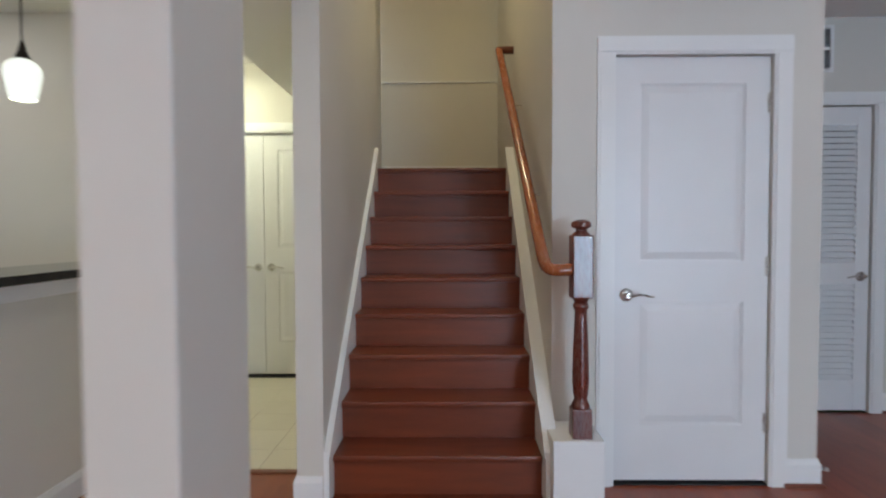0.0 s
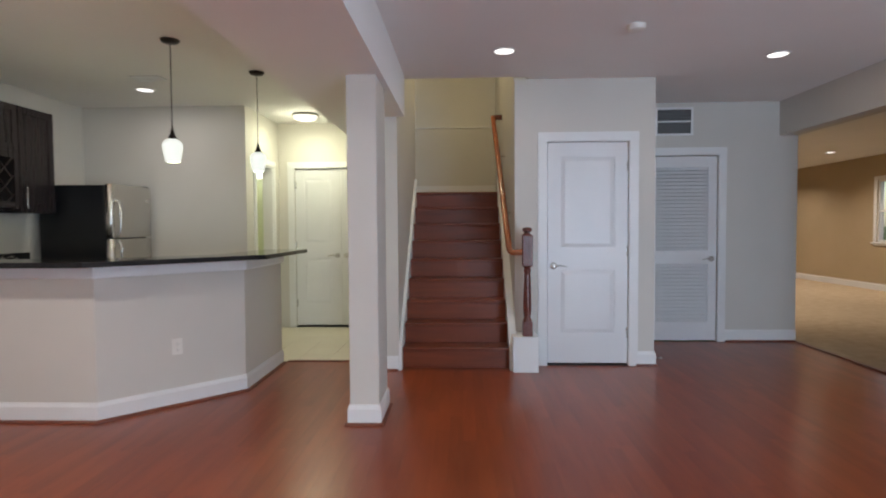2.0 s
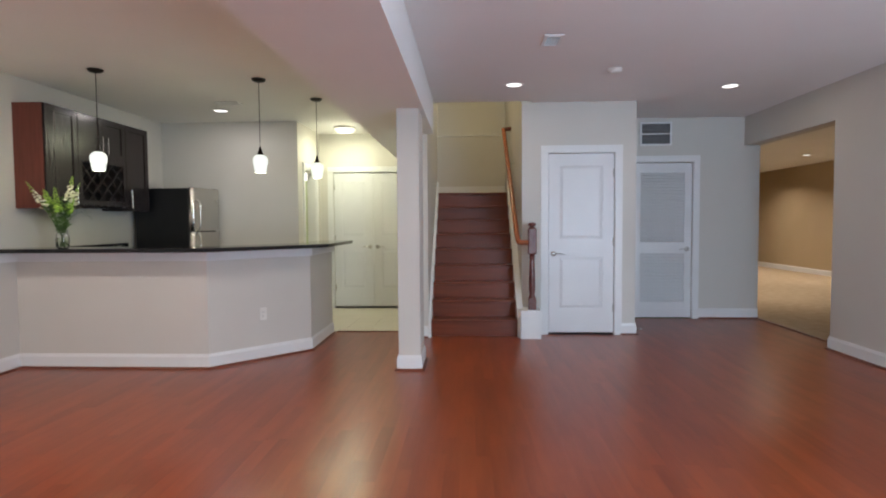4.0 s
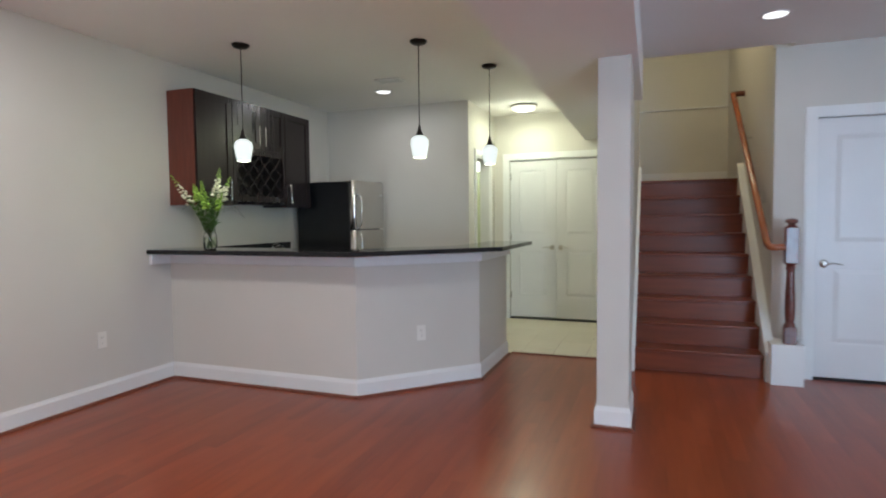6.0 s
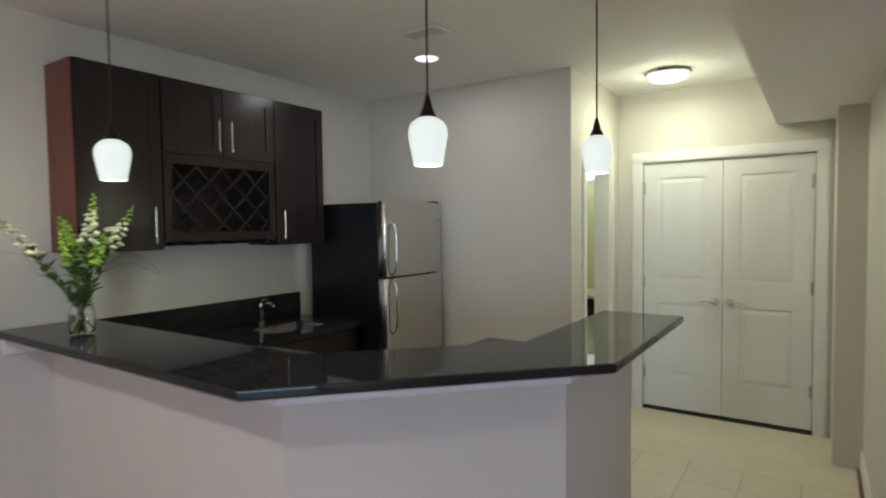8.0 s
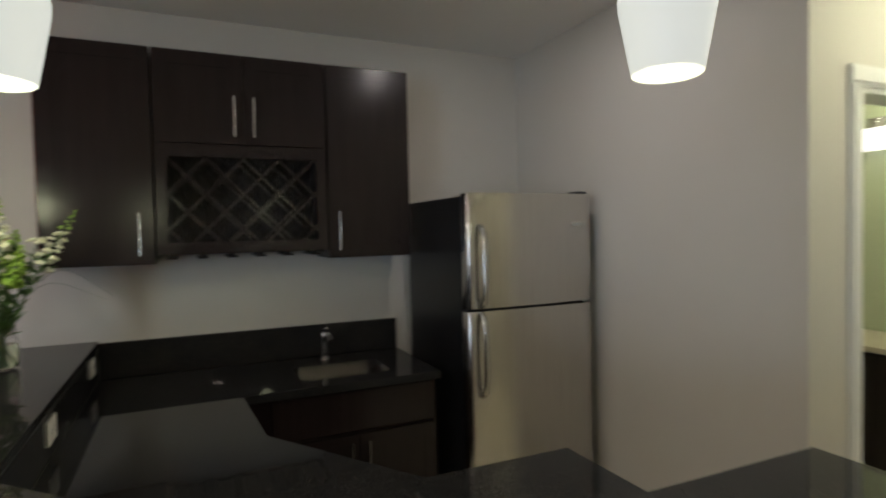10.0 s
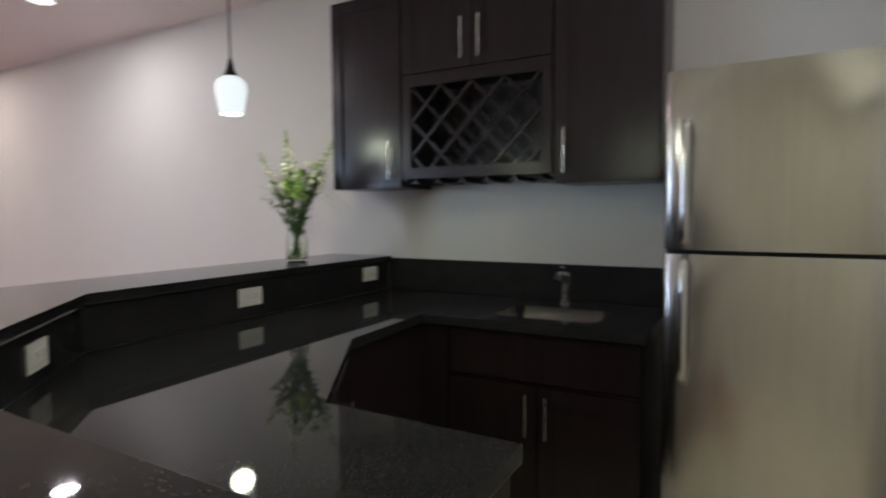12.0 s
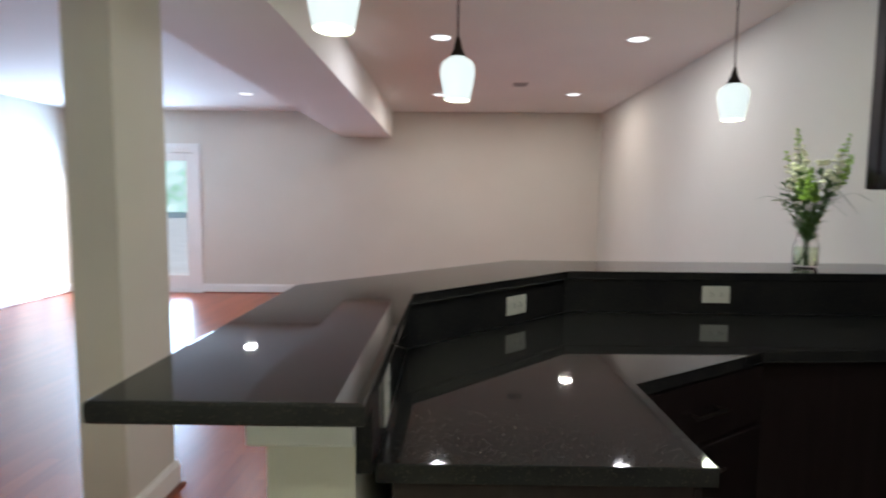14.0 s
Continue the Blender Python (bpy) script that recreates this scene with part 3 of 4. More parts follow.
for xa, xb in ((-1.07, SXL), (SXR, -0.02)):
    top = [(y, RISE + (y - Y0 + 0.03) * SL + 0.10) for y in (-0.2, 1.60)]
    bm = slab_yz([(-0.2, 0), (1.60, 0), (1.60, top[1][1]), top[0]], xa, xb)
    part("skirt", bm, TRIM, stairs, "white painted skirt board")
    bm = slab_yz([top[0], top[1], (1.60, top[1][1] + 0.022), (-0.2, top[0][1] + 0.022)], xa if xa < -0.5 else xa - 0.006, xb + 0.006 if xa < -0.5 else xb)
    part("skirt_cap", bm, TRIM, stairs, "white moulded cap")
setting("baseboard", boxes((-1.188, -0.022, 2.986, 3.0, 1.701, 1.875)), TRIM, "white baseboard on the landing wall", "baseboard")
part("landing", boxes((-1.19, SXL, 1.73, 2.985, 1.673, 1.7)), TREAD, stairs)
setting("stair_plinth", boxes((-0.060, 0.163, -0.27, -0.0005, 0, 0.315), bevel=0.006, segments=2), TRIM, "white boxed plinth under the newel post", "plinth")

newel = thing("newel_post", pose(0.071, -0.205, 0.315), "turned cherry-stained newel post on white plinth", "newel post")
part("base_block", boxes((-0.043, 0.043, -0.043, 0.043, 0, 0.13), bevel=0.005, segments=2), NEWEL, newel)
rows = [(0.040, 0.13), (0.041, 0.14), (0.034, 0.155), (0.028, 0.17), (0.033, 0.19), (0.037, 0.24), (0.036, 0.32), (0.031, 0.45), (0.027, 0.54), (0.026, 0.56), (0.034, 0.572), (0.034, 0.585), (0.027, 0.595), (0.038, 0.615)]
part("turned_shaft", lathe(bmesh.new(), rows, 24), NEWEL, newel, "", True)
part("upper_block", boxes((-0.045, 0.045, -0.045, 0.045, 0.615, 0.89), bevel=0.006, segments=2), NEWEL, newel)
part("finial", lathe(bmesh.new(), [(0.040, 0.89), (0.036, 0.898), (0.024, 0.908), (0.024, 0.915), (0.042, 0.925), (0.044, 0.935), (0.040, 0.948), (0.022, 0.956), (0.012, 0.958)], 24), NEWEL, newel, "", True)
RSL = 0.85  # slope of the rail
rail_pts = [(0.03, -0.205, 1.055), (0.0, -0.205, 1.052), (-0.04, -0.203, 1.052), (-0.068, -0.185, 1.06), (-0.08, -0.15, 1.085), (-0.084, -0.08, 1.14)]
rail_pts += [(-0.084 - 0.026 * (y + 0.08), y, 1.14 + (y + 0.08) * RSL) for y in (0.1, 0.5, 1.0, 1.40, 1.62)]
rail = thing("handrail", pose(0, 0, 0), "polished cherry handrail rising along the stair wall", "handrail")
bm = tube(bmesh.new(), curve_points(rail_pts, 5), 0.030, 12, 0.92)
part("rail", bm, RAIL, rail, "", True)
part("end_return", tube(bmesh.new(), [(-0.128, 1.60, 1.14 + 1.69 * RSL), (-0.08, 1.62, 1.14 + 1.70 * RSL), (-0.021, 1.62, 1.14 + 1.70 * RSL)], 0.030, 12), NEWEL, rail, "dark wooden return to the wall", True)
for y in (0.35, 1.1):
    z, x = 1.14 + (y + 0.08) * RSL, -0.084 - 0.026 * (y + 0.08)
    part("bracket", tube(bmesh.new(), [(-0.021, y, z - 0.09), (x + 0.02, y, z - 0.085), (x, y, z - 0.03)], 0.007, 8), BRUSHED, rail, "small metal bracket", True)

# ---- bar: half wall, cap trim, granite tops ----
OUT = [(X0, -1.566), (-2.918, -1.566), (-2.21, -0.83), (-2.21, 0.05)]
INN = [(-2.362, 0.05), (-2.362, -0.782), (-2.999, -1.415), (X0, -1.415)]
setting("wall_bar", prism(OUT + INN, 0, 1.035), PAINT, "painted half wall of the angled bar", "wall")
skirting(OUT + [(-2.362, 0.05)])
APRON = [(0, 0.957), (0.022, 0.957), (0.026, 0.962), (0.026, 1.036), (0.024, 1.0405), (0, 1.0405)]
setting("trim_bar", sweep_plan(APRON, OUT + [(-2.362, 0.05)]), TRIM, "white apron moulding under the bar top", "moulding")
setting("trim_bar_cleat", boxes((X0 + 0.0005, X0 + 0.026, -1.775, -1.594, 0.957, 1.0405), bevel=0.002), TRIM, "white cleat under the bar top at the wall", "moulding")
bt = thing("bar_counter", pose(0, 0, 1.042), "polished black granite raised bar counter slab", "bar counter")
part("slab", prism([(X0 + 0.002, -1.80), (-2.828, -1.80), (-1.993, -0.925), (-1.993, 0.197), (-2.401, 0.197), (-2.401, -0.764), (-3.02, -1.387), (X0 + 0.002, -1.387)], 0, 0.035, 0.008, 3), GRANITE, bt)
lc = thing("worktop", pose(0, 0, 0.862), "polished black granite worktop with splash round the sink", "worktop")
WTX = -4.03  # front edge of the worktop at the sink
SKX0, SKX1, SKY0, SKY1 = -4.43, -4.14, -0.56, -0.14
part("slab", prism([(X0 + 0.002, -1.393), (-3.011, -1.393), (-2.391, -0.768), (-2.391, 0.01), (-3.005, 0.01), (-3.005, -0.45), (-3.53, -0.79), (WTX, -0.82), (WTX, SKY0), (X0 + 0.002, SKY0)], 0, 0.037, 0.003, 2), GRANITE, lc)
part("back_strip", boxes((X0 + 0.002, SKX0, SKY0, SKY1, 0, 0.037)), GRANITE, lc)
part("front_strip", boxes((SKX1, WTX, SKY0, SKY1, 0, 0.037)), GRANITE, lc)
part("end_slab", boxes((X0 + 0.002, WTX, SKY1, 0.06, 0, 0.037)), GRANITE, lc)
for sx, sy, qx, qy in ((SKX0, SKY0, 1, 1), (SKX1, SKY0, -1, 1), (SKX1, SKY1, -1, -1), (SKX0, SKY1, 1, -1)):
    arc = [(sx + qx * 0.055 * (1 - math.cos(t)), sy + qy * 0.055 * (1 - math.sin(t))) for t in (k * math.pi / 12 for k in range(7))]
    pts = [(sx, sy)] + arc
    part("cutout_corner", prism(pts if qx * qy < 0 else pts[::-1], 0.0005, 0.0369), GRANITE, lc)
part("bar_splash", prism([(-2.363, 0.05), (-2.391, 0.05), (-2.391, -0.769), (-3.011, -1.392), (X0 + 0.024, -1.392), (X0 + 0.024, -1.414), (-2.999, -1.414), (-2.363, -0.783)], 0.0375, 0.1795), GRANITE, lc, "black granite upstand")
part("wall_splash", boxes((X0 + 0.001, X0 + 0.022, -1.391, 0.055, 0.0375, 0.205), bevel=0.002), GRANITE, lc, "black granite upstand")

sink = thing("sink", pose((SKX0 + SKX1) / 2, (SKY0 + SKY1) / 2, 0.694), "stainless steel undermount bar sink", "sink")
a, b = (SKX1 - SKX0) / 2, (SKY1 - SKY0) / 2
bm = boxes((-a, -a + 0.004, -b, b, 0.004, 0.203), (a - 0.004, a, -b, b, 0.004, 0.203), (-a + 0.004, a - 0.004, -b, -b + 0.004, 0.004, 0.203), (-a + 0.004, a - 0.004, b - 0.004, b, 0.004, 0.203), (-a, a, -b, b, 0, 0.004))
part("bowl", bm, STEEL, sink)
part("drain", lathe(bmesh.new(), [(0.04, 0.0045), (0.04, 0.007), (0.02, 0.0075)], 20), CHROME, sink, "chrome drain", True)
tap = thing("faucet", pose(-4.54, -0.37, 0.8985), "chrome single-lever bar faucet behind the sink", "faucet")
part("base", lathe(bmesh.new(), [(0.027, 0), (0.027, 0.006), (0.019, 0.014), (0.017, 0.10), (0.019, 0.125), (0.014, 0.14)], 20), CHROME, tap, "", True)
part("spout", tube(bmesh.new(), curve_points([(0.0, 0, 0.09), (0.05, 0, 0.135), (0.10, 0, 0.14), (0.135, 0, 0.118)], 5), [0.012] * 15 + [0.011], 12), CHROME, tap, "", True)
part("lever", tube(bmesh.new(), [(0, 0, 0.135), (0.02, 0, 0.158), (0.06, 0, 0.172)], [0.011, 0.009, 0.006], 10, 0.7), CHROME, tap, "chrome lever", True)


# ---- cabinets: local x out of the wall, y along it ----
def bar_pull(parent, y, z0, z1, x, mat=None):
    bm = tube(bmesh.new(), [(x + 0.028, y, z0), (x + 0.028, y, z1)], 0.0043, 10)
    for z in (z0 + 0.018, z1 - 0.018):
        tube(bm, [(x, y, z), (x + 0.028, y, z)], 0.0045, 8)
    part("handle", bm, mat or CHROME, parent, "brushed steel bar handle", True)


def shaker(parent, y0, y1, z0, z1, x, name="door", rail=0.06):
    depths = [[0.0, 0.0, 0.0], [0.0, 0.009, 0.0], [0.0, 0.0, 0.0]]
    bm = relief([y0, y0 + rail, y1 - rail, y1], [z0, z0 + rail, z1 - rail, z1], depths, 0.02, lambda u, v, d: (x + 0.02 - d, u, v))
    return part(name, bm, ESPRESSO, parent)


DEEP = 0.270


def wall_unit(y0, y1, z0, z1, label, pull):
    ob = thing("wall_cabinet", pose(X0 + 0.001, y0, z0), label, "wall cabinet", "wall cabinets over the sink")
    w, h = y1 - y0, z1 - z0
    part("body", boxes((0, DEEP, 0.002, w - 0.002, 0, h)), ESPRESSO, ob)
    if pull < 0:
        part("side_panel", boxes((0, DEEP + 0.001, -0.004, 0.0015, 0, h)), REDSIDE, ob, "end panel redder and paler than the doors")
    d = shaker(ob, 0.004, w - 0.004, 0.003, h - 0.003, DEEP + 0.001)
    bar_pull(d, w - 0.058 if pull < 0 else 0.05, 0.04, 0.225, DEEP + 0.021)
    return ob


wall_unit(-1.545, -1.125, 1.432, 2.366, "tall dark espresso wall cabinet with reddish end panel", -1)
wall_unit(-0.373, 0.052, 1.430, 2.366, "tall dark espresso wall cabinet beside the fridge", 1)
mid = thing("wine_cabinet", pose(X0 + 0.001, -1.123, 1.462), "dark espresso cabinet with lattice wine rack below doors", "wine cabinet")
mw, mh = 0.748, 0.904
part("back_panel", boxes((0, 0.012, 0.002, mw - 0.002, 0, mh)), DARKIN, mid)
part("side_panel", boxes((0.012, DEEP, 0.002, 0.02, 0, mh)), DARKIN, mid)
part("side_panel", boxes((0.012, DEEP, mw - 0.02, mw - 0.002, 0, mh)), DARKIN, mid)
part("top_panel", boxes((0.012, DEEP, 0.02, mw - 0.02, mh - 0.02, mh)), DARKIN, mid)
part("shelf", boxes((0.012, DEEP, 0.02, mw - 0.02, 0.475, 0.495)), DARKIN, mid)
part("shelf", boxes((0.012, DEEP, 0.02, mw - 0.02, 0.012, 0.03)), DARKIN, mid)
for y0, y1, p in ((0.004, mw / 2 - 0.002, mw / 2 - 0.042), (mw / 2 + 0.002, mw - 0.004, mw / 2 + 0.042)):
    d = shaker(mid, y0, y1, 0.50, mh - 0.003, DEEP + 0.001)
    bar_pull(d, p, 0.53, 0.71, DEEP + 0.021)
for q in ((0.004, 0.05, 0.012, 0.496), (mw - 0.05, mw - 0.004, 0.012, 0.496), (0.05, mw - 0.05, 0.012, 0.062), (0.05, mw - 0.05, 0.44, 0.496)):
    part("rack_frame", boxes((DEEP + 0.001, DEEP + 0.02, *q)), ESPRESSO, mid, "dark wooden rack frame")
RY0, RY1, RZ0, RZ1 = 0.05, mw - 0.05, 0.062, 0.44


def lattice(c, sgn, x, width, deep):
    """One slanted bar of the rack, cut to the frame: z = sgn * y + c."""
    lo, hi = (max(RY0, (RZ0 - c)), min(RY1, (RZ1 - c))) if sgn > 0 else (max(RY0, c - RZ1), min(RY1, c - RZ0))
    if hi - lo < 0.03:
        return None
    k = width / 2 * math.sqrt(0.5)
    bm = bmesh.new()
    ends = [(lo, sgn * lo + c), (hi, sgn * hi + c)]
    vs = []
    for y, z in ends:
        for s in (-1, 1):
            for xx in (x - deep, x):
                vs.append(bm.verts.new((xx, y - s * k * sgn, z + s * k)))
    for q in ((0, 1, 3, 2), (4, 6, 7, 5), (0, 4, 5, 1), (2, 3, 7, 6), (0, 2, 6, 4), (1, 5, 7, 3)):
        bm.faces.new([vs[i] for i in q])
    return bm


step = 0.159
for sgn in (1, -1):
    for k in range(-4, 9):
        c = RZ1 - 0.004 - RY0 * sgn + (k - 4) * step
        bm = lattice(c, sgn, DEEP + (0.012 if sgn > 0 else 0.003), 0.0135, 0.008)
        if bm:
            part("lattice_bar", bm, ESPRESSO, mid)
        bm = lattice(c, sgn, 0.06 + 0.01 * sgn, 0.0125, 0.009)
        if bm:
            part("lattice_bar", bm, ESPRESSO, mid)
for k in range(6):
    y = 0.06 + k * (mw - 0.12) / 5
    part("glass_rail", boxes((0.02, DEEP, y - 0.022, y + 0.022, -0.012, -0.004), (0.02, DEEP, y - 0.006, y + 0.006, -0.004, 0.012)), ESPRESSO, mid, "slotted stemware rail")


def base_unit(m, w, label, drawer=True, doors=2, deep=0.60):
    """Local x out of the cabinet's back, y along it, front at x = deep."""
    ob = thing("base_cabinet", m, label, "base cabinet", "dark base cabinets")
    part("body", boxes((0, deep, 0.001, w - 0.001, 0.1, 0.8605)), ESPRESSO, ob)
    part("toe_kick", boxes((0, deep - 0.06, 0.001, w - 0.001, 0, 0.1)), DARKIN, ob)
    top = 0.66 if drawer else 0.86
    if drawer:
        for j in range(doors if doors < 2 else 1):
            bm = boxes((deep + 0.001, deep + 0.02, 0.004, w - 0.004, 0.67, 0.855), bevel=0.003)
            dr = part("drawer_front", bm, ESPRESSO, ob)
            if doors < 2:
                pull = tube(bmesh.new(), [(deep + 0.045, w / 2 - 0.08, 0.76), (deep + 0.045, w / 2 + 0.08, 0.76)], 0.0043, 10)
                tube(pull, [(deep + 0.02, w / 2 - 0.06, 0.76), (deep + 0.045, w / 2 - 0.06, 0.76)], 0.0045, 8)
                tube(pull, [(deep + 0.02, w / 2 + 0.06, 0.76), (deep + 0.045, w / 2 + 0.06, 0.76)], 0.0045, 8)
                part("handle", pull, CHROME, dr, "brushed steel bar handle", True)
    for j in range(doors):
        y0, y1 = 0.004 + j * w / doors, (j + 1) * w / doors - 0.004
        d = shaker(ob, y0, y1, 0.11, top - 0.005, deep + 0.001)
        bar_pull(d, (y1 - 0.035 if j == 0 and doors > 1 else y0 + 0.035), top - 0.19, top - 0.03, deep + 0.021)
    return ob


base_unit(pose(X0 + 0.002, -0.71, 0), 0.755, "dark espresso sink base cabinet with two doors", deep=0.575)
base_unit(pose(-2.42, 0.0, 0, 0, 0, 180), 0.44, "dark espresso base cabinet behind the bar", True, 1, 0.545)
corner = thing("corner_cabinet", pose(0, 0, 0), "dark espresso corner base cabinet under the worktop", "base cabinet", "dark base cabinets")
part("body", prism([(X0 + 0.002, -1.385), (-3.0, -1.385), (-2.45, -0.835), (-2.45, -0.442), (-2.985, -0.455), (-3.535, -0.82), (-4.055, -0.84), (-4.055, -0.712), (X0 + 0.002, -0.712)], 0.1, 0.8605), ESPRESSO, corner)
part("toe_kick", prism([(X0 + 0.002, -1.385), (-3.0, -1.385), (-2.45, -0.835), (-2.45, -0.442), (-2.93, -0.455), (-3.51, -0.88), (-4.105, -0.89), (-4.105, -0.712), (X0 + 0.002, -0.712)], 0, 0.0995), DARKIN, corner)
u = Vector((-2.985 + 3.535, -0.455 + 0.82, 0)).normalized()
door_m = Matrix.Translation((-3.535, -0.82, 0)) @ Matrix.Rotation(math.atan2(u.y, u.x), 4, "Z")
ln = math.hypot(0.55, 0.365)
for a0, a1, zz0, zz1, nm in ((0.01, ln - 0.01, 0.67, 0.855, "drawer_front"), (0.01, ln - 0.01, 0.11, 0.655, "door")):
    bm = boxes((a0, a1, 0.001, 0.019, zz0, zz1), bevel=0.003)
    bmesh.ops.transform(bm, matrix=door_m, verts=bm.verts)
    d = part(nm, bm, ESPRESSO, corner)
    zc = (zz0 + zz1) / 2 if nm == "drawer_front" else 0.58
    bm = tube(bmesh.new(), [(ln / 2 - 0.08, 0.045, zc), (ln / 2 + 0.08, 0.045, zc)], 0.0043, 10)
    for q in (-0.06, 0.06):
        tube(bm, [(ln / 2 + q, 0.019, zc), (ln / 2 + q, 0.045, zc)], 0.0045, 8)
    bmesh.ops.transform(bm, matrix=door_m, verts=bm.verts)
    # darker metal than the other handles puts the shade here into the colour
    part("handle", bm, BRONZE, d, "bar handle darkened for the shade under the worktop", True)

# ---- fridge ----
fr = thing("refrigerator", pose(-4.580, 0.126, 0), "stainless top-freezer refrigerator with black sides", "refrigerator")
FW, FX = 0.690, 0.645
part("cabinet", boxes((0, FX, 0, FW, 0.03, 1.707), bevel=0.006, segments=2), BLACKP, fr, "black textured enamel body")
part("gasket", boxes((FX, FX + 0.012, 0.012, FW - 0.012, 0.09, 1.70)), SLOT_AND_SHADE, fr, "dark door gasket")
part("kick_grille", boxes((FX - 0.02, FX + 0.03, 0.01, FW - 0.01, 0.0, 0.075)), BLACKP, fr, "black kick grille")


def steel_door(z0, z1, name):
    pts = [(FX + 0.012, 0.0), (FX + 0.055, 0.0), (FX + 0.066, 0.006), (FX + 0.072, 0.016), (FX + 0.0725, 0.045), (FX + 0.079, 0.20), (FX + 0.081, FW / 2), (FX + 0.079, FW - 0.20), (FX + 0.073, FW - 0.03), (FX + 0.068, FW - 0.01), (FX + 0.058, FW - 0.001), (FX + 0.012, FW - 0.001)]
    return part(name, prism(pts, z0, z1, 0.004, 2), STEEL, fr, "brushed stainless steel door", True)


up, low = steel_door(1.197, 1.718, "freezer_door"), steel_door(0.085, 1.185, "fridge_door")


def fridge_pull(owner, z0, z1, top):
    y, x = 0.062, FX + 0.074
    ends = [(x, y, z0), (x + 0.035, y, z0 + 0.03), (x + 0.048, y, z0 + 0.10), (x + 0.048, y, (z0 + z1) / 2), (x + 0.048, y, z1 - 0.10), (x + 0.035, y, z1 - 0.03), (x, y, z1)]
    part("handle", tube(bmesh.new(), curve_points(ends, 5), 0.0135, 14, 0.7), CHROME, owner, "long curved steel handle", True)


fridge_pull(up, 1.203, 1.57, True)
fridge_pull(low, 0.80, 1.18, False)
part("nameplate", boxes((FX + 0.0765, FX + 0.080, FW - 0.125, FW - 0.055, 1.560, 1.583)), BRUSHED, up, "small grey nameplate")
part("nameplate_bar", boxes((FX + 0.0801, FX + 0.0806, FW - 0.118, FW - 0.062, 1.567, 1.576)), GREYV, up, "grey bar")
part("hinge_cap", boxes((FX - 0.03, FX + 0.05, FW - 0.07, FW - 0.01, 1.7185, 1.731), bevel=0.004), BLACKP, fr, "black hinge cap")


# ---- lamps ----
def pendant(x, y, z):
    ob = thing("pendant_lamp", pose(x, y, z), "lit pendant lamp with tapered opal glass shade", "pendant lamp", "pendant lamps over the bar")
    top = CEIL - z
    part("canopy", lathe(bmesh.new(), [(0.02, top - 0.028), (0.05, top - 0.022), (0.064, top - 0.008), (0.064, top - 0.0005)], 28), BRONZE, ob, "dark bronze ceiling canopy", True)
    part("cord", tube(bmesh.new(), [(0, 0, 0.235), (0, 0, top - 0.02)], 0.0035, 8), BRONZE, ob, "thin dark cord")
    part("socket_cap", lathe(bmesh.new(), [(0.029, 0.164), (0.027, 0.175), (0.017, 0.195), (0.011, 0.222), (0.006, 0.24)], 20), BRONZE, ob, "dark conical socket cap", True)
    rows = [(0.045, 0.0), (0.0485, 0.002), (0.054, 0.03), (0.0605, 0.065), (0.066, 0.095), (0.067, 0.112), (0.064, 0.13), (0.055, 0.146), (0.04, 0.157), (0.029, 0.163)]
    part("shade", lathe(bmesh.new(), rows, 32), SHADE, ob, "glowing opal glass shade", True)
    return ob


for px, py, pz in ((-3.808, -1.645, 1.745), (-2.546, -1.223, 1.752), (-2.243, -0.378, 1.765)):
    pendant(px, py, pz)
    lamp = new("pendant_light", bpy.data.lights.new("pendant_light", "POINT"))
    lamp.data.energy, lamp.data.color, lamp.data.shadow_soft_size = 5.6, (0.91, 0.955, 0.60), 0.05
    lamp.location = (px, py, pz - 0.045)


def downlight(x, y, watts, color, spread=180, label="lit round recessed ceiling light with white trim"):
    ob = thing("recessed_light", pose(x, y, CEIL), label, "recessed light", "recessed ceiling lights")
    bm = bmesh.new()
    n = 28
    rows = [(0.098, -0.0005), (0.098, -0.005), (0.092, -0.007), (0.076, -0.006), (0.072, -0.0005)]
    rings = [[bm.verts.new((r * math.cos(2 * math.pi * k / n), r * math.sin(2 * math.pi * k / n), z)) for k in range(n)] for r, z in rows]
    for a, b in zip(rings, rings[1:]):
        for k in range(n):
            bm.faces.new((a[k], a[(k + 1) % n], b[(k + 1) % n], b[k]))
    part("trim_ring", bm, TRIM, ob, "white trim ring", True)
    part("lens", lathe(bmesh.new(), [(0.071, -0.0005), (0.071, -0.003), (0.06, -0.0045)], 28), DISC, ob, "glowing lens")
    beam = area_lamp("recessed_beam", look((x, y, CEIL - 0.012), (x, y + 0.001, 0)), 0.13, watts, color)
    beam.data.spread = radians(spread)


for lx, ly, w, c in ((-3.522, 0.158, 6, NEUTRAL), (-2.444, -3.43, 19, NEUTRAL), (-3.95, -3.447, 13.5, NEUTRAL), (-3.95, -5.697, 14, WARM), (-2.395, -5.76, 15, WARM),
                     (-0.09, -5.79, 12, NEUTRAL), (1.95, -5.79, 12, NEUTRAL), (-0.172, -0.832, 3, NEUTRAL), (1.975, -0.623, 3.6, WARM),
                     (6.3, 5.53, 30, WARM), (6.2, 8.1, 30, WARM), (4.35, 3.25, 26, WARM)):
    downlight(lx, ly, w, c, 141 if lx > 3 else 180)
dome = thing("ceiling_lamp", pose(-2.335, 1.42, CEIL), "lit flush dome lamp in the hall", "ceiling lamp")
part("rim", lathe(bmesh.new(), [(0.15, -0.0005), (0.155, -0.012), (0.15, -0.022), (0.14, -0.022)], 36), BRUSHED, dome, "metal rim", True)
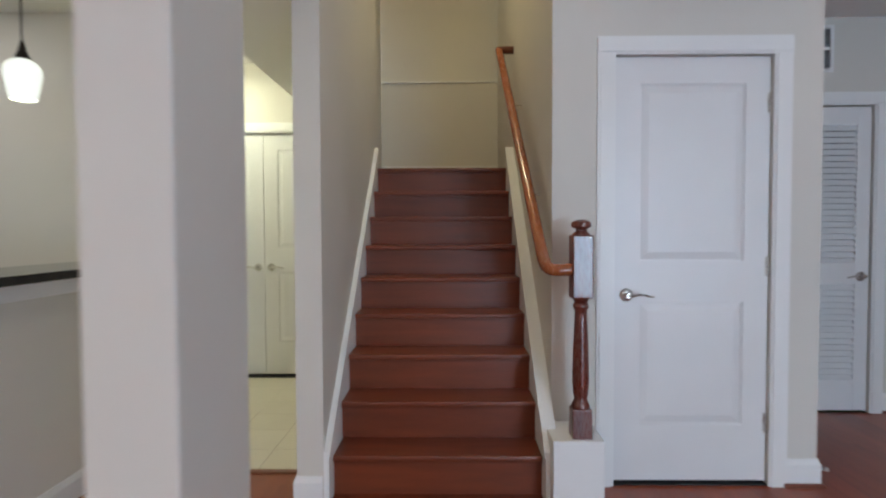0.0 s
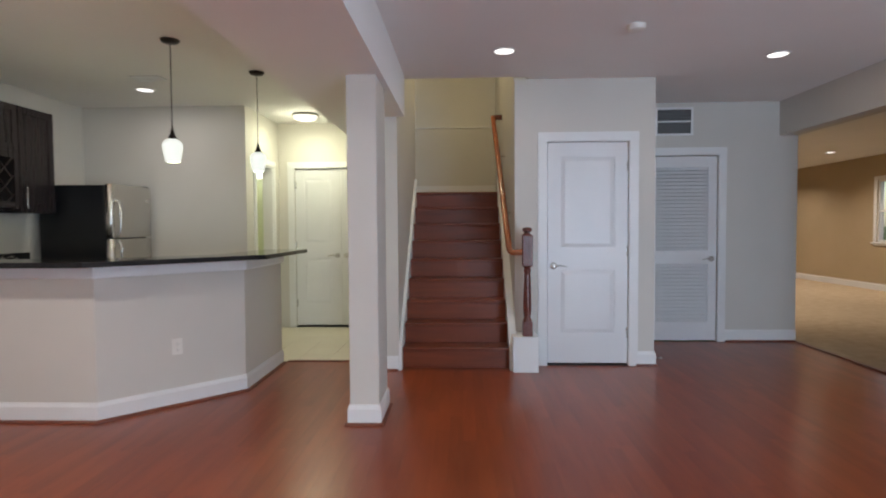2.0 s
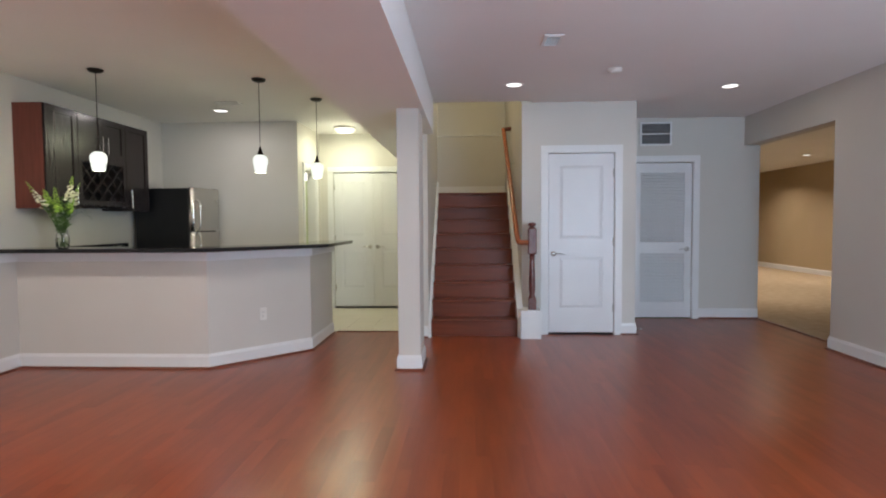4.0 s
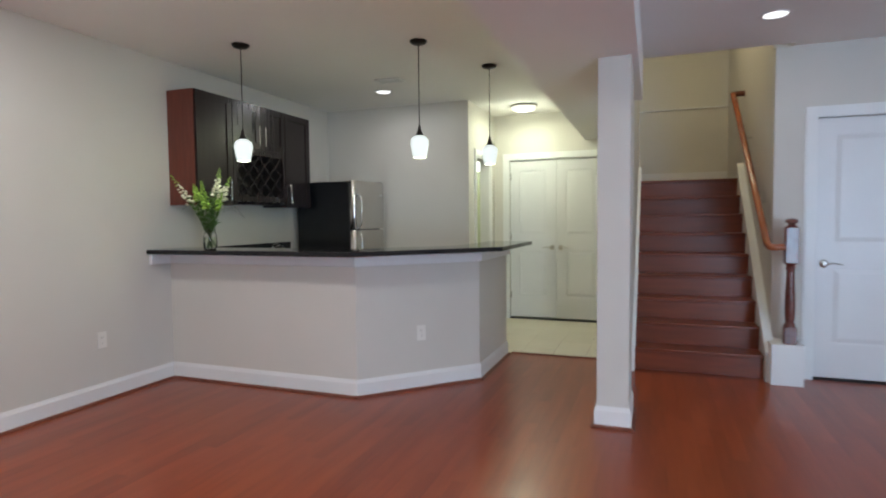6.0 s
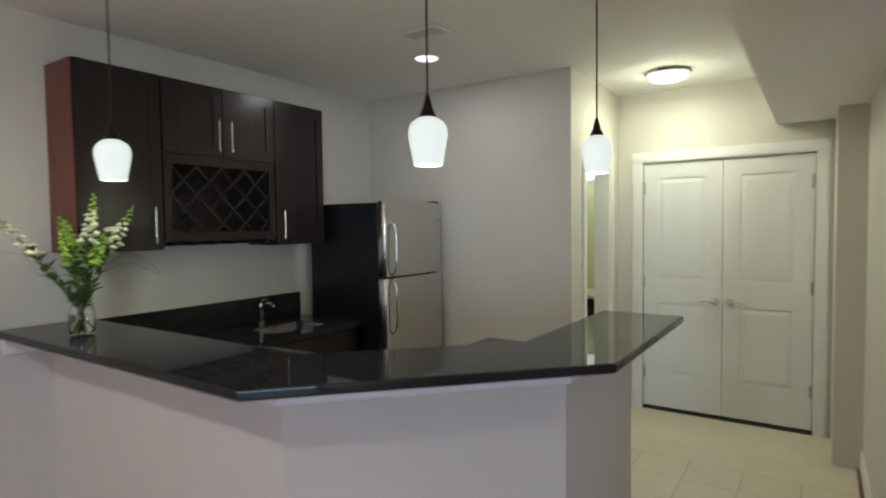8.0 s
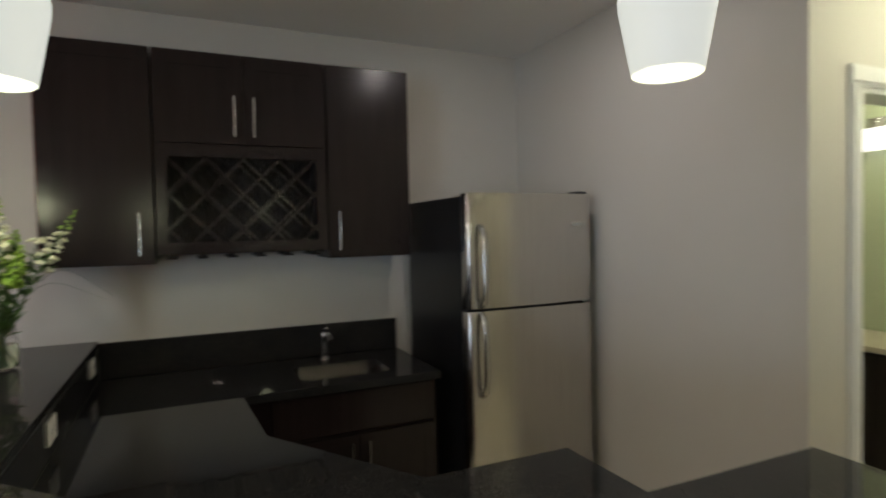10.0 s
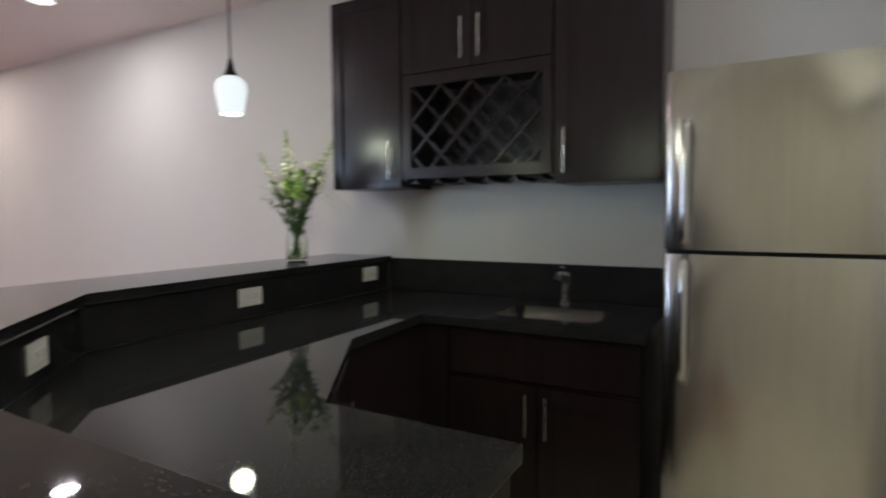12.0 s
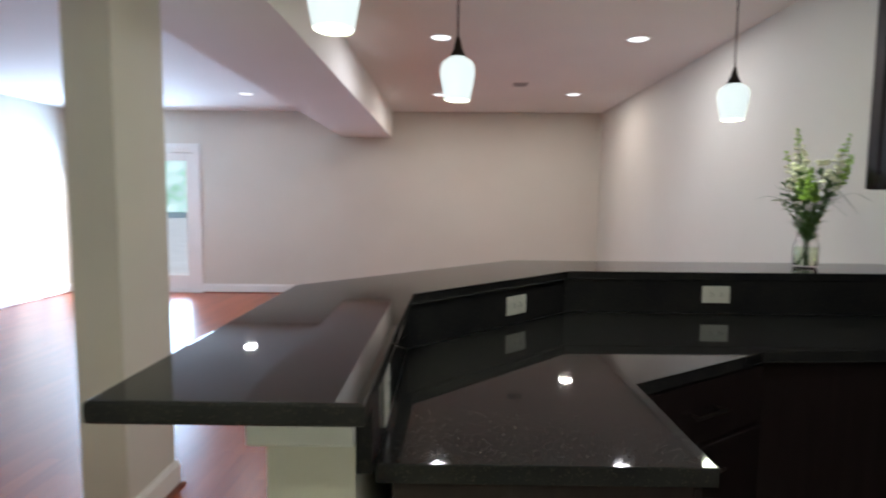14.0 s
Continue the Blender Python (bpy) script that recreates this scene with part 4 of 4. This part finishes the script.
part("diffuser", lathe(bmesh.new(), [(0.142, -0.0225), (0.135, -0.04), (0.11, -0.058), (0.06, -0.07), (0.01, -0.073)], 36), DOME, dome, "glowing white glass dome", True)
area_lamp("hall_beam", look((-2.335, 1.42, CEIL - 0.08), (-2.335, 1.421, 0)), 0.26, 12, HALLWARM)
hall = new("hall_light", bpy.data.lights.new("hall_light", "POINT"))
hall.data.energy, hall.data.color, hall.data.shadow_soft_size = 6.8, HALLWARM, 0.05
hall.location = (-2.335, 1.42, CEIL - 0.14)
downl = thing("ceiling_lamp", pose(-0.6, 1.1, 4.3), "lit flush ceiling lamp above the stairwell", "ceiling lamp")
part("diffuser", lathe(bmesh.new(), [(0.14, -0.0005), (0.135, -0.02), (0.09, -0.045), (0.01, -0.055)], 28), DOME, downl, "glowing white glass dome", True)
area_lamp("stairwell_beam", look((-0.6, 1.1, 4.23), (-0.6, 1.101, 0)), 0.24, 17, (1.0, 0.86, 0.5))


# ---- wall and ceiling fittings ----
def outlet(m, label):
    """A duplex outlet; local x across, z up, y out of the wall."""
    ob = thing("wall_outlet", m, label, "wall outlet", "duplex outlets")
    part("cover_plate", boxes((-0.036, 0.036, 0, 0.006, -0.058, 0.058), bevel=0.002, segments=2), PLASTIC, ob)
    for z in (-0.02, 0.02):
        s = part("socket", boxes((-0.017, 0.017, 0.006, 0.0085, z - 0.014, z + 0.014), bevel=0.002), PLASTIC, ob)
        part("slots", boxes((-0.008, -0.006, 0.0085, 0.0092, z - 0.004, z + 0.005), (0.005, 0.007, 0.0085, 0.0092, z - 0.004, z + 0.005), (-0.002, 0.002, 0.0085, 0.0092, z - 0.011, z - 0.007)), SLOT_AND_SHADE, s, "dark slots")
    return ob


outlet(pose(X0 + 0.0005, -2.21, 0.445, 0, 0, -90), "white duplex outlet low on the painted wall")
outlet(Matrix.Translation((-2.563, -1.1985, 0.43)) @ Matrix.Rotation(radians(-135), 4, "Z"), "white duplex outlet on the angled bar front")
flat = Matrix.Rotation(radians(90), 4, "Y")
outlet(pose(-3.652, -1.3915, 0.982) @ flat, "white duplex outlet lying sideways on the black splash")
outlet(pose(-4.452, -1.3915, 0.995) @ flat, "white duplex outlet lying sideways on the black splash")
outlet(Matrix.Translation((-2.778, -1.1575, 0.972)) @ Matrix.Rotation(radians(45.1), 4, "Z") @ flat, "white duplex outlet on the angled black splash")
outlet(pose(-2.3915, -0.14, 0.975, 0, 0, 90), "white duplex outlet on the black splash at the bar end")


def louvre_vent(m, w, h, n, label, frame_mat, slat_mat, split=False, deep=0.012):
    """A grille; local x across, z up, y out of the surface."""
    ob = thing("air_vent", m, label, "air vent")
    e = 0.022
    # no duct is built; a dark plate carries its shade
    part("backing", boxes((0, w, 0.0005, 0.002, 0, h)), SLOT_AND_SHADE, ob, "thin dark plate for the shade inside the duct")
    rows = [(0, e, 0.002, deep, 0, h), (w - e, w, 0.002, deep, 0, h), (e, w - e, 0.002, deep, 0, e), (e, w - e, 0.002, deep, h - e, h)]
    if split:
        rows.append((e, w - e, 0.002, deep, h / 2 - 0.008, h / 2 + 0.008))
    part("rim", boxes(*rows), frame_mat, ob, "painted metal rim")
    for k in range(n):
        z = e + (h - 2 * e) * (k + 0.5) / n
        bm = boxes((e, w - e, -0.005, 0.005, -0.0012, 0.0012))
        bmesh.ops.rotate(bm, verts=bm.verts, cent=(0, 0, 0), matrix=Matrix.Rotation(radians(-40), 3, "X"))
        bmesh.ops.translate(bm, verts=bm.verts, vec=(0, 0.007, z))
        part("slat", bm, slat_mat, ob)
    return ob


louvre_vent(pose(2.008, 1.0795, 2.255, 0, 0, 180), 0.405, 0.303, 16, "grey return-air grille in white rim above louvred door", TRIM, GREYV, True)
louvre_vent(pose(-0.07, -2.04, CEIL - 0.0005, 90, 0, 0) @ Matrix.Rotation(radians(180), 4, "X") @ pose(0, 0, -0.25), 0.14, 0.25, 8, "white ceiling air register", TRIM, TRIM)
louvre_vent(pose(-3.38, -0.18, CEIL - 0.0005, 90, 0, 0) @ Matrix.Rotation(radians(180), 4, "X") @ pose(0, 0, -0.15), 0.26, 0.15, 7, "white ceiling air register", TRIM, TRIM)
sd = thing("smoke_detector", pose(0.668, -1.332, CEIL), "round white smoke detector on the ceiling", "smoke detector")
part("base", lathe(bmesh.new(), [(0.062, -0.0005), (0.064, -0.012)], 28), PLASTIC, sd, "", True)
part("cover", lathe(bmesh.new(), [(0.06, -0.0125), (0.055, -0.03), (0.04, -0.038), (0.01, -0.04)], 28), PLASTIC, sd, "", True)
louvre_vent(pose(-3.337, -5.07, CEIL - 0.0005, 90, 0, 0) @ Matrix.Rotation(radians(180), 4, "X") @ pose(0, 0, -0.14), 0.15, 0.14, 6, "small grey ceiling air register in dining area", GREYV, GREYV)
ds = thing("door_stop", pose(1.259, 0.06, 0.055), "springy metal door stop on the closet baseboard", "door stop")
bm = bmesh.new()
tube(bm, [(0.004 + 0.0042 * k / 6, 0.008 * math.cos(k * 1.05), 0.008 * math.sin(k * 1.05)) for k in range(90)], 0.0014, 5)
part("spring", bm, BRUSHED, ds, "", True)
part("rubber_tip", boxes((0.066, 0.08, -0.008, 0.008, -0.008, 0.008), bevel=0.003, segments=2), PLASTIC, ds, "white rubber tip")
part("mount", boxes((0.0, 0.005, -0.011, 0.011, -0.011, 0.011), bevel=0.002), BRUSHED, ds)

# ---- bathroom glimpse ----
van = thing("vanity", pose(-3.9, 2.45, 0), "dark wooden bathroom vanity with cream top", "vanity")
part("body", boxes((0, 0.84, 0.03, 0.548, 0.0, 0.82)), ESPRESSO, van)
for vx in (0.01, 0.425):
    d = part("door", boxes((vx, vx + 0.40, 0.01, 0.029, 0.08, 0.80), bevel=0.003), ESPRESSO, van)
    part("handle", tube(bmesh.new(), [(vx + 0.14, -0.01, 0.55), (vx + 0.26, -0.01, 0.55)], 0.006, 8), CHROME, d, "steel bar handle", True)
part("top", boxes((-0.02, 0.86, 0.0, 0.548, 0.821, 0.855), bevel=0.006, segments=2), TILE, van, "cream stone top")
vf = thing("faucet", pose(-3.44, 2.82, 0.855), "brass-toned bathroom faucet on the vanity", "faucet")
part("spout", tube(bmesh.new(), curve_points([(0, 0, 0), (0, 0, 0.12), (0, -0.05, 0.16), (0, -0.11, 0.12)], 5), 0.013, 10), BRUSHED, vf, "", True)
vl = thing("vanity_light", pose(-3.50, 2.999, 2.16), "lit bathroom wall lamp with opal glass shade", "wall lamp")
part("backplate", boxes((-0.30, 0.30, -0.02, 0, -0.03, 0.05), bevel=0.004), BRUSHED, vl)
for sx in (-0.2, 0.2):
    part("arm", tube(bmesh.new(), [(sx, -0.02, 0.02), (sx, -0.07, 0.03), (sx, -0.07, -0.02)], 0.009, 8), BRUSHED, vl, "", True)
part("shade", boxes((-0.32, 0.32, -0.12, -0.025, -0.16, -0.025), bevel=0.02, segments=3), BATHSHADE, vl, "glowing opal glass shade", True)
bl = new("bath_light", bpy.data.lights.new("bath_light", "POINT"))
bl.data.energy, bl.data.color, bl.data.shadow_soft_size = 17, HALLWARM, 0.08
bl.location = (-3.5, 2.3, 2.3)

# ---- vase and flowers ----
VX, VY, VZ = -4.17, -1.628, 1.0775
vase = thing("vase", pose(VX, VY, VZ), "clear glass jar vase half full of water", "vase")
rows = [(0.030, 0.0), (0.040, 0.004), (0.043, 0.02), (0.044, 0.07), (0.043, 0.095), (0.036, 0.115), (0.032, 0.125), (0.034, 0.14), (0.036, 0.145),
        (0.0335, 0.145), (0.031, 0.138), (0.0295, 0.125), (0.0335, 0.113), (0.0405, 0.094), (0.0412, 0.07), (0.0402, 0.02), (0.034, 0.008), (0.005, 0.007)]
part("jar", lathe(bmesh.new(), [(r * 1.2, z * 1.08) for r, z in rows], 28), GLASS, vase, "", True)
part("water", lathe(bmesh.new(), [(0.039, 0.0095), (0.0475, 0.022), (0.0487, 0.075), (0.0478, 0.094)], 28), WATER, vase, "clear water", True)

fl = thing("bouquet", pose(VX, VY, VZ + 0.012), "bunch of cream snapdragons and green stems in the vase", "flowers")
frng = random.Random(11)


def blob(bm, c, r, squash=1.0, n=6):
    """A small ruffled floret."""
    c = Vector(c)
    top, bot = bm.verts.new(c + Vector((0, 0, r * squash))), bm.verts.new(c - Vector((0, 0, r * squash * 0.8)))
    ringv = [bm.verts.new(c + Vector((r * frng.uniform(0.75, 1.25) * math.cos(2 * math.pi * k / n), r * frng.uniform(0.75, 1.25) * math.sin(2 * math.pi * k / n), r * 0.35 * frng.uniform(-1, 1)))) for k in range(n)]
    for k in range(n):
        bm.faces.new((top, ringv[k], ringv[(k + 1) % n])), bm.faces.new((bot, ringv[(k + 1) % n], ringv[k]))


def leafblade(bm, base, direction, length, width):
    d = Vector(direction).normalized()
    s = d.cross(Vector((frng.uniform(-0.4, 0.4), frng.uniform(-0.4, 0.4), 1))).normalized()
    base = Vector(base)
    droop = Vector((0, 0, -0.25 * length))
    pts = [base, base + d * length * 0.4 + s * width, base + d * length + droop, base + d * length * 0.4 - s * width]
    ridge = base + d * length * 0.45 + Vector((0, 0, 0.12 * width - 0.05 * length))
    v = [bm.verts.new(p) for p in pts]
    m = bm.verts.new(ridge)
    for k in range(4):
        bm.faces.new((v[k], v[(k + 1) % 4], m))


SPIKES = [((-0.06, -0.305, 0.545), PETAL, 0.26), ((0.09, 0.03, 0.615), PETAL, 0.22), ((0.0, 0.245, 0.565), PETAL, 0.24), ((0.0, -0.075, 0.515), BUD, 0.21), ((0.05, 0.085, 0.44), BUD, 0.15), ((-0.17, 0.02, 0.50), BUD, 0.14)]
for tip, tint, length in SPIKES:
    tip = Vector(tip)
    root = Vector((-tip.x * 0.12, -tip.y * 0.12, 0.0))
    neck = Vector((tip.x * 0.12, tip.y * 0.10, 0.135))
    pts = curve_points([root, neck, neck.lerp(tip, 0.5) + Vector((0, 0, 0.02)), tip], 6)
    bm = tube(bmesh.new(), pts, [0.0036 - 0.0021 * i / len(pts) for i in range(len(pts))], 6)
    part("stem", bm, STEM, fl)
    bm, gb = bmesh.new(), bmesh.new()
    d = (pts[-1] - pts[-6]).normalized()
    side = d.cross(Vector((1, 0.3, 0))).normalized()
    count = 26 if tint == PETAL else 40
    for k in range(count):
        f = k / (count - 1)
        c = tip - d * length * (1 - f)
        a = k * 2.4 + frng.uniform(-0.5, 0.5)
        wide = 0.026 * (1 - f) ** 0.8 + 0.003 if tint == PETAL else 0.022 * (1 - f) ** 0.5 + 0.002
        off = (side * math.cos(a) + d.cross(side) * math.sin(a)) * wide
        size = (0.0225 if tint == PETAL else 0.021) * (1 - 0.72 * f) * frng.uniform(0.75, 1.15)
        blob(bm if (f < 0.66 or tint == BUD) else gb, c + off, size, 0.75)
    part("flower_spike", bm, tint, fl, "cream floret spike" if tint == PETAL else "lime green bud spike")
    if tint == PETAL:
        part("spike_tip", gb, BUD, fl, "green unopened buds")
    else:
        gb.free()
    bm = bmesh.new()
    for k in range(46):
        p = pts[frng.randrange(5, 13)]
        a = frng.uniform(0, 6.3)
        leafblade(bm, p, (math.cos(a), math.sin(a), frng.uniform(0.5, 1.9)), frng.uniform(0.045, 0.095), frng.uniform(0.006, 0.012))
    part("leaves", bm, LEAF, fl, "narrow dark green leaves")
for tip in ((0.03, -0.16, 0.29), (-0.05, 0.10, 0.38), (0.08, -0.05, 0.36), (-0.03, 0.04, 0.42)):
    tip = Vector(tip)
    pts = curve_points([(0, 0, 0.01), (tip.x * 0.15, tip.y * 0.15, 0.135), tip * 0.6 + Vector((0, 0, 0.05)), tip], 6)
    part("stem", tube(bmesh.new(), pts, [0.0028 - 0.0016 * i / len(pts) for i in range(len(pts))], 6), STEM, fl)
    bm = bmesh.new()
    for k in range(34):
        p = pts[frng.randrange(6, len(pts))]
        a = frng.uniform(0, 6.3)
        leafblade(bm, p, (math.cos(a), math.sin(a), frng.uniform(0.2, 1.4)), frng.uniform(0.035, 0.07), frng.uniform(0.006, 0.012))
    part("leaves", bm, LEAF, fl, "narrow dark green leaves")
for pts in ([(0, 0, 0.14), (0.02, 0.10, 0.28), (0.03, 0.21, 0.345), (0.03, 0.36, 0.24)], [(0, 0, 0.14), (0.03, 0.08, 0.25), (0.05, 0.18, 0.30), (0.06, 0.34, 0.23)], [(0, 0, 0.14), (0.0, -0.12, 0.30), (0.0, -0.20, 0.35), (0.0, -0.29, 0.375)],
            [(0, 0, 0.14), (0.09, 0.01, 0.27), (0.18, 0.02, 0.31), (0.26, 0.03, 0.30)], [(0, 0, 0.14), (-0.10, 0.0, 0.28), (-0.2, 0.0, 0.33), (-0.29, 0.0, 0.29)]):
    q = curve_points(pts, 6)
    part("grass_blade", tube(bmesh.new(), q, [0.0030 - 0.0021 * i / len(q) for i in range(len(q))], 5, 0.4), STEM, fl, "thin arching grass blade")
bm = bmesh.new()
for k in range(26):
    a = frng.uniform(0, 6.3)
    blob(bm, (0.03 + 0.034 * math.cos(a) * frng.random(), 0.13 + 0.034 * math.sin(a) * frng.random(), 0.455 + frng.uniform(-0.006, 0.012)), 0.009, 0.8)
part("flower_head", bm, PETAL, fl, "flat cream flower head")
part("stem", tube(bmesh.new(), curve_points([(0, 0, 0.01), (0.01, 0.015, 0.14), (0.03, 0.125, 0.447)], 6), 0.002, 5), STEM, fl)

# ---- floors ----
floor = setting("floor", boxes((X0, X2, YF, -0.0005, -0.12, -0.0005), (X0, X2, -0.0005, 1.08, -0.12, -0.0006)), GAP, "cherry-stained strip wood floor, glossy", "floor")
PW = 0.083


def plank_mesh(length):
    g = 0.0001
    bm = bmesh.new()
    x0, x1, y0, y1 = g, PW - g, g, length - g
    lo = [bm.verts.new(v) for v in ((x0, y0, -0.0004), (x1, y0, -0.0004), (x1, y1, -0.0004), (x0, y1, -0.0004))]
    hi = [bm.verts.new((v.co.x, v.co.y, 0)) for v in lo]
    for k in range(4):
        bm.faces.new((lo[k], lo[(k + 1) % 4], hi[(k + 1) % 4], hi[k]))
    bm.faces.new(hi)
    return bm


KINDS = {}
prng = random.Random(3)
verts, faces, near = [], [], 0
x = X0
row = 0
while x < X2 - 0.001:
    w = min(PW, X2 - x)
    ystart = YF if x < X1 else OY
    yend = 0.13 if x < -1.19 else (-0.19 if x < -0.03 else (0.0 if x < 1.24 else 1.08))
    if x < -2.2:
        yend = -1.45 if x < -2.95 else (-0.7 if x < -2.3 else 0.13)
    y = YF - prng.uniform(0, 0.9)
    while y < yend - 0.001:
        length = prng.choice((0.45, 0.6, 0.75, 0.9, 1.05, 1.2))
        a, b = max(y, ystart), min(y + length, yend)
        y += length
        if b - a < 0.02:
            continue
        if a == y - length and b == y and -2.6 < x < 0.6 and -4.6 < a < 0.1 and near < 300 and w == PW:
            if length not in KINDS:
                me = bpy.data.meshes.new("plank")
                bm = plank_mesh(length)
                bmesh.ops.recalc_face_normals(bm, faces=bm.faces)
                bm.to_mesh(me)
                bm.free()
                me.materials.append(PLANK)
                KINDS[length] = me
            p = new("plank", KINDS[length])
            p.parent, p.location = floor, (x, a, 0)
            near += 1
        else:
            g = 0.0001
            i = len(verts)
            for inset, z in ((g, -0.0004), (g, 0.0)):
                verts += [(x + inset, a + inset, z), (x + w - inset, a + inset, z), (x + w - inset, b - inset, z), (x + inset, b - inset, z)]
            faces += [(i + k, i + (k + 1) % 4, i + 4 + (k + 1) % 4, i + 4 + k) for k in range(4)]
            faces.append((i + 4, i + 5, i + 6, i + 7))
    x += PW
    row += 1
me = bpy.data.meshes.new("planks")
me.from_pydata(verts, [], faces)
me.materials.append(PLANK2)
rest = new("planks", me)
rest.parent = floor
tagged(rest, "rows of cherry-stained floor planks", "", "", "stuff")

tiled = setting("floor_tiled", boxes((X0, -1.19, 0.135, 3.0, -0.12, -0.0015), (X0, -2.30, -1.44, 0.135, -0.12, -0.0018)), GROUT, "cream tiled floor of hall and kitchen", "floor")
tile_me = {}
TS = 0.305
for i in range(14):
    for j in range(15):
        tx, ty = -1.19 - (i + 1) * TS, -1.44 + 0.0506 + j * TS
        x1t = tx + TS
        if ty < 0.12 and x1t > -2.30:
            continue
        if (ty < 0.1 and ty < x1t + 1.42) or tx < X0 or ty + TS > 3.0:
            continue
        if "t" not in tile_me:
            bm = boxes((0.0012, TS - 0.0012, 0.0012, TS - 0.0012, -0.0015, 0.0), bevel=0.0006)
            bmesh.ops.recalc_face_normals(bm, faces=bm.faces)
            m2 = bpy.data.meshes.new("tile")
            bm.to_mesh(m2)
            bm.free()
            m2.materials.append(TILE)
            tile_me["t"] = m2
        o = new("tile", tile_me["t"])
        o.parent, o.location = tiled, (tx, ty, 0)
setting("trim_threshold", boxes((-2.18, -1.19, 0.118, 0.16, 0.0005, 0.009), bevel=0.003), SHOE, "wooden threshold strip between planks and tiles", "threshold")
setting("floor_carpet", boxes((X2, SRX + 0.12, -3.12, 10.12, -0.12, 0.006)), CARPET, "beige carpet of the side room", "floor")
setting("trim_reducer", boxes((X2 - 0.03, X2 + 0.014, OY + 0.015, 1.065, 0.0065, 0.014), bevel=0.003), SHOE, "stained wooden strip between planks and carpet", "threshold")
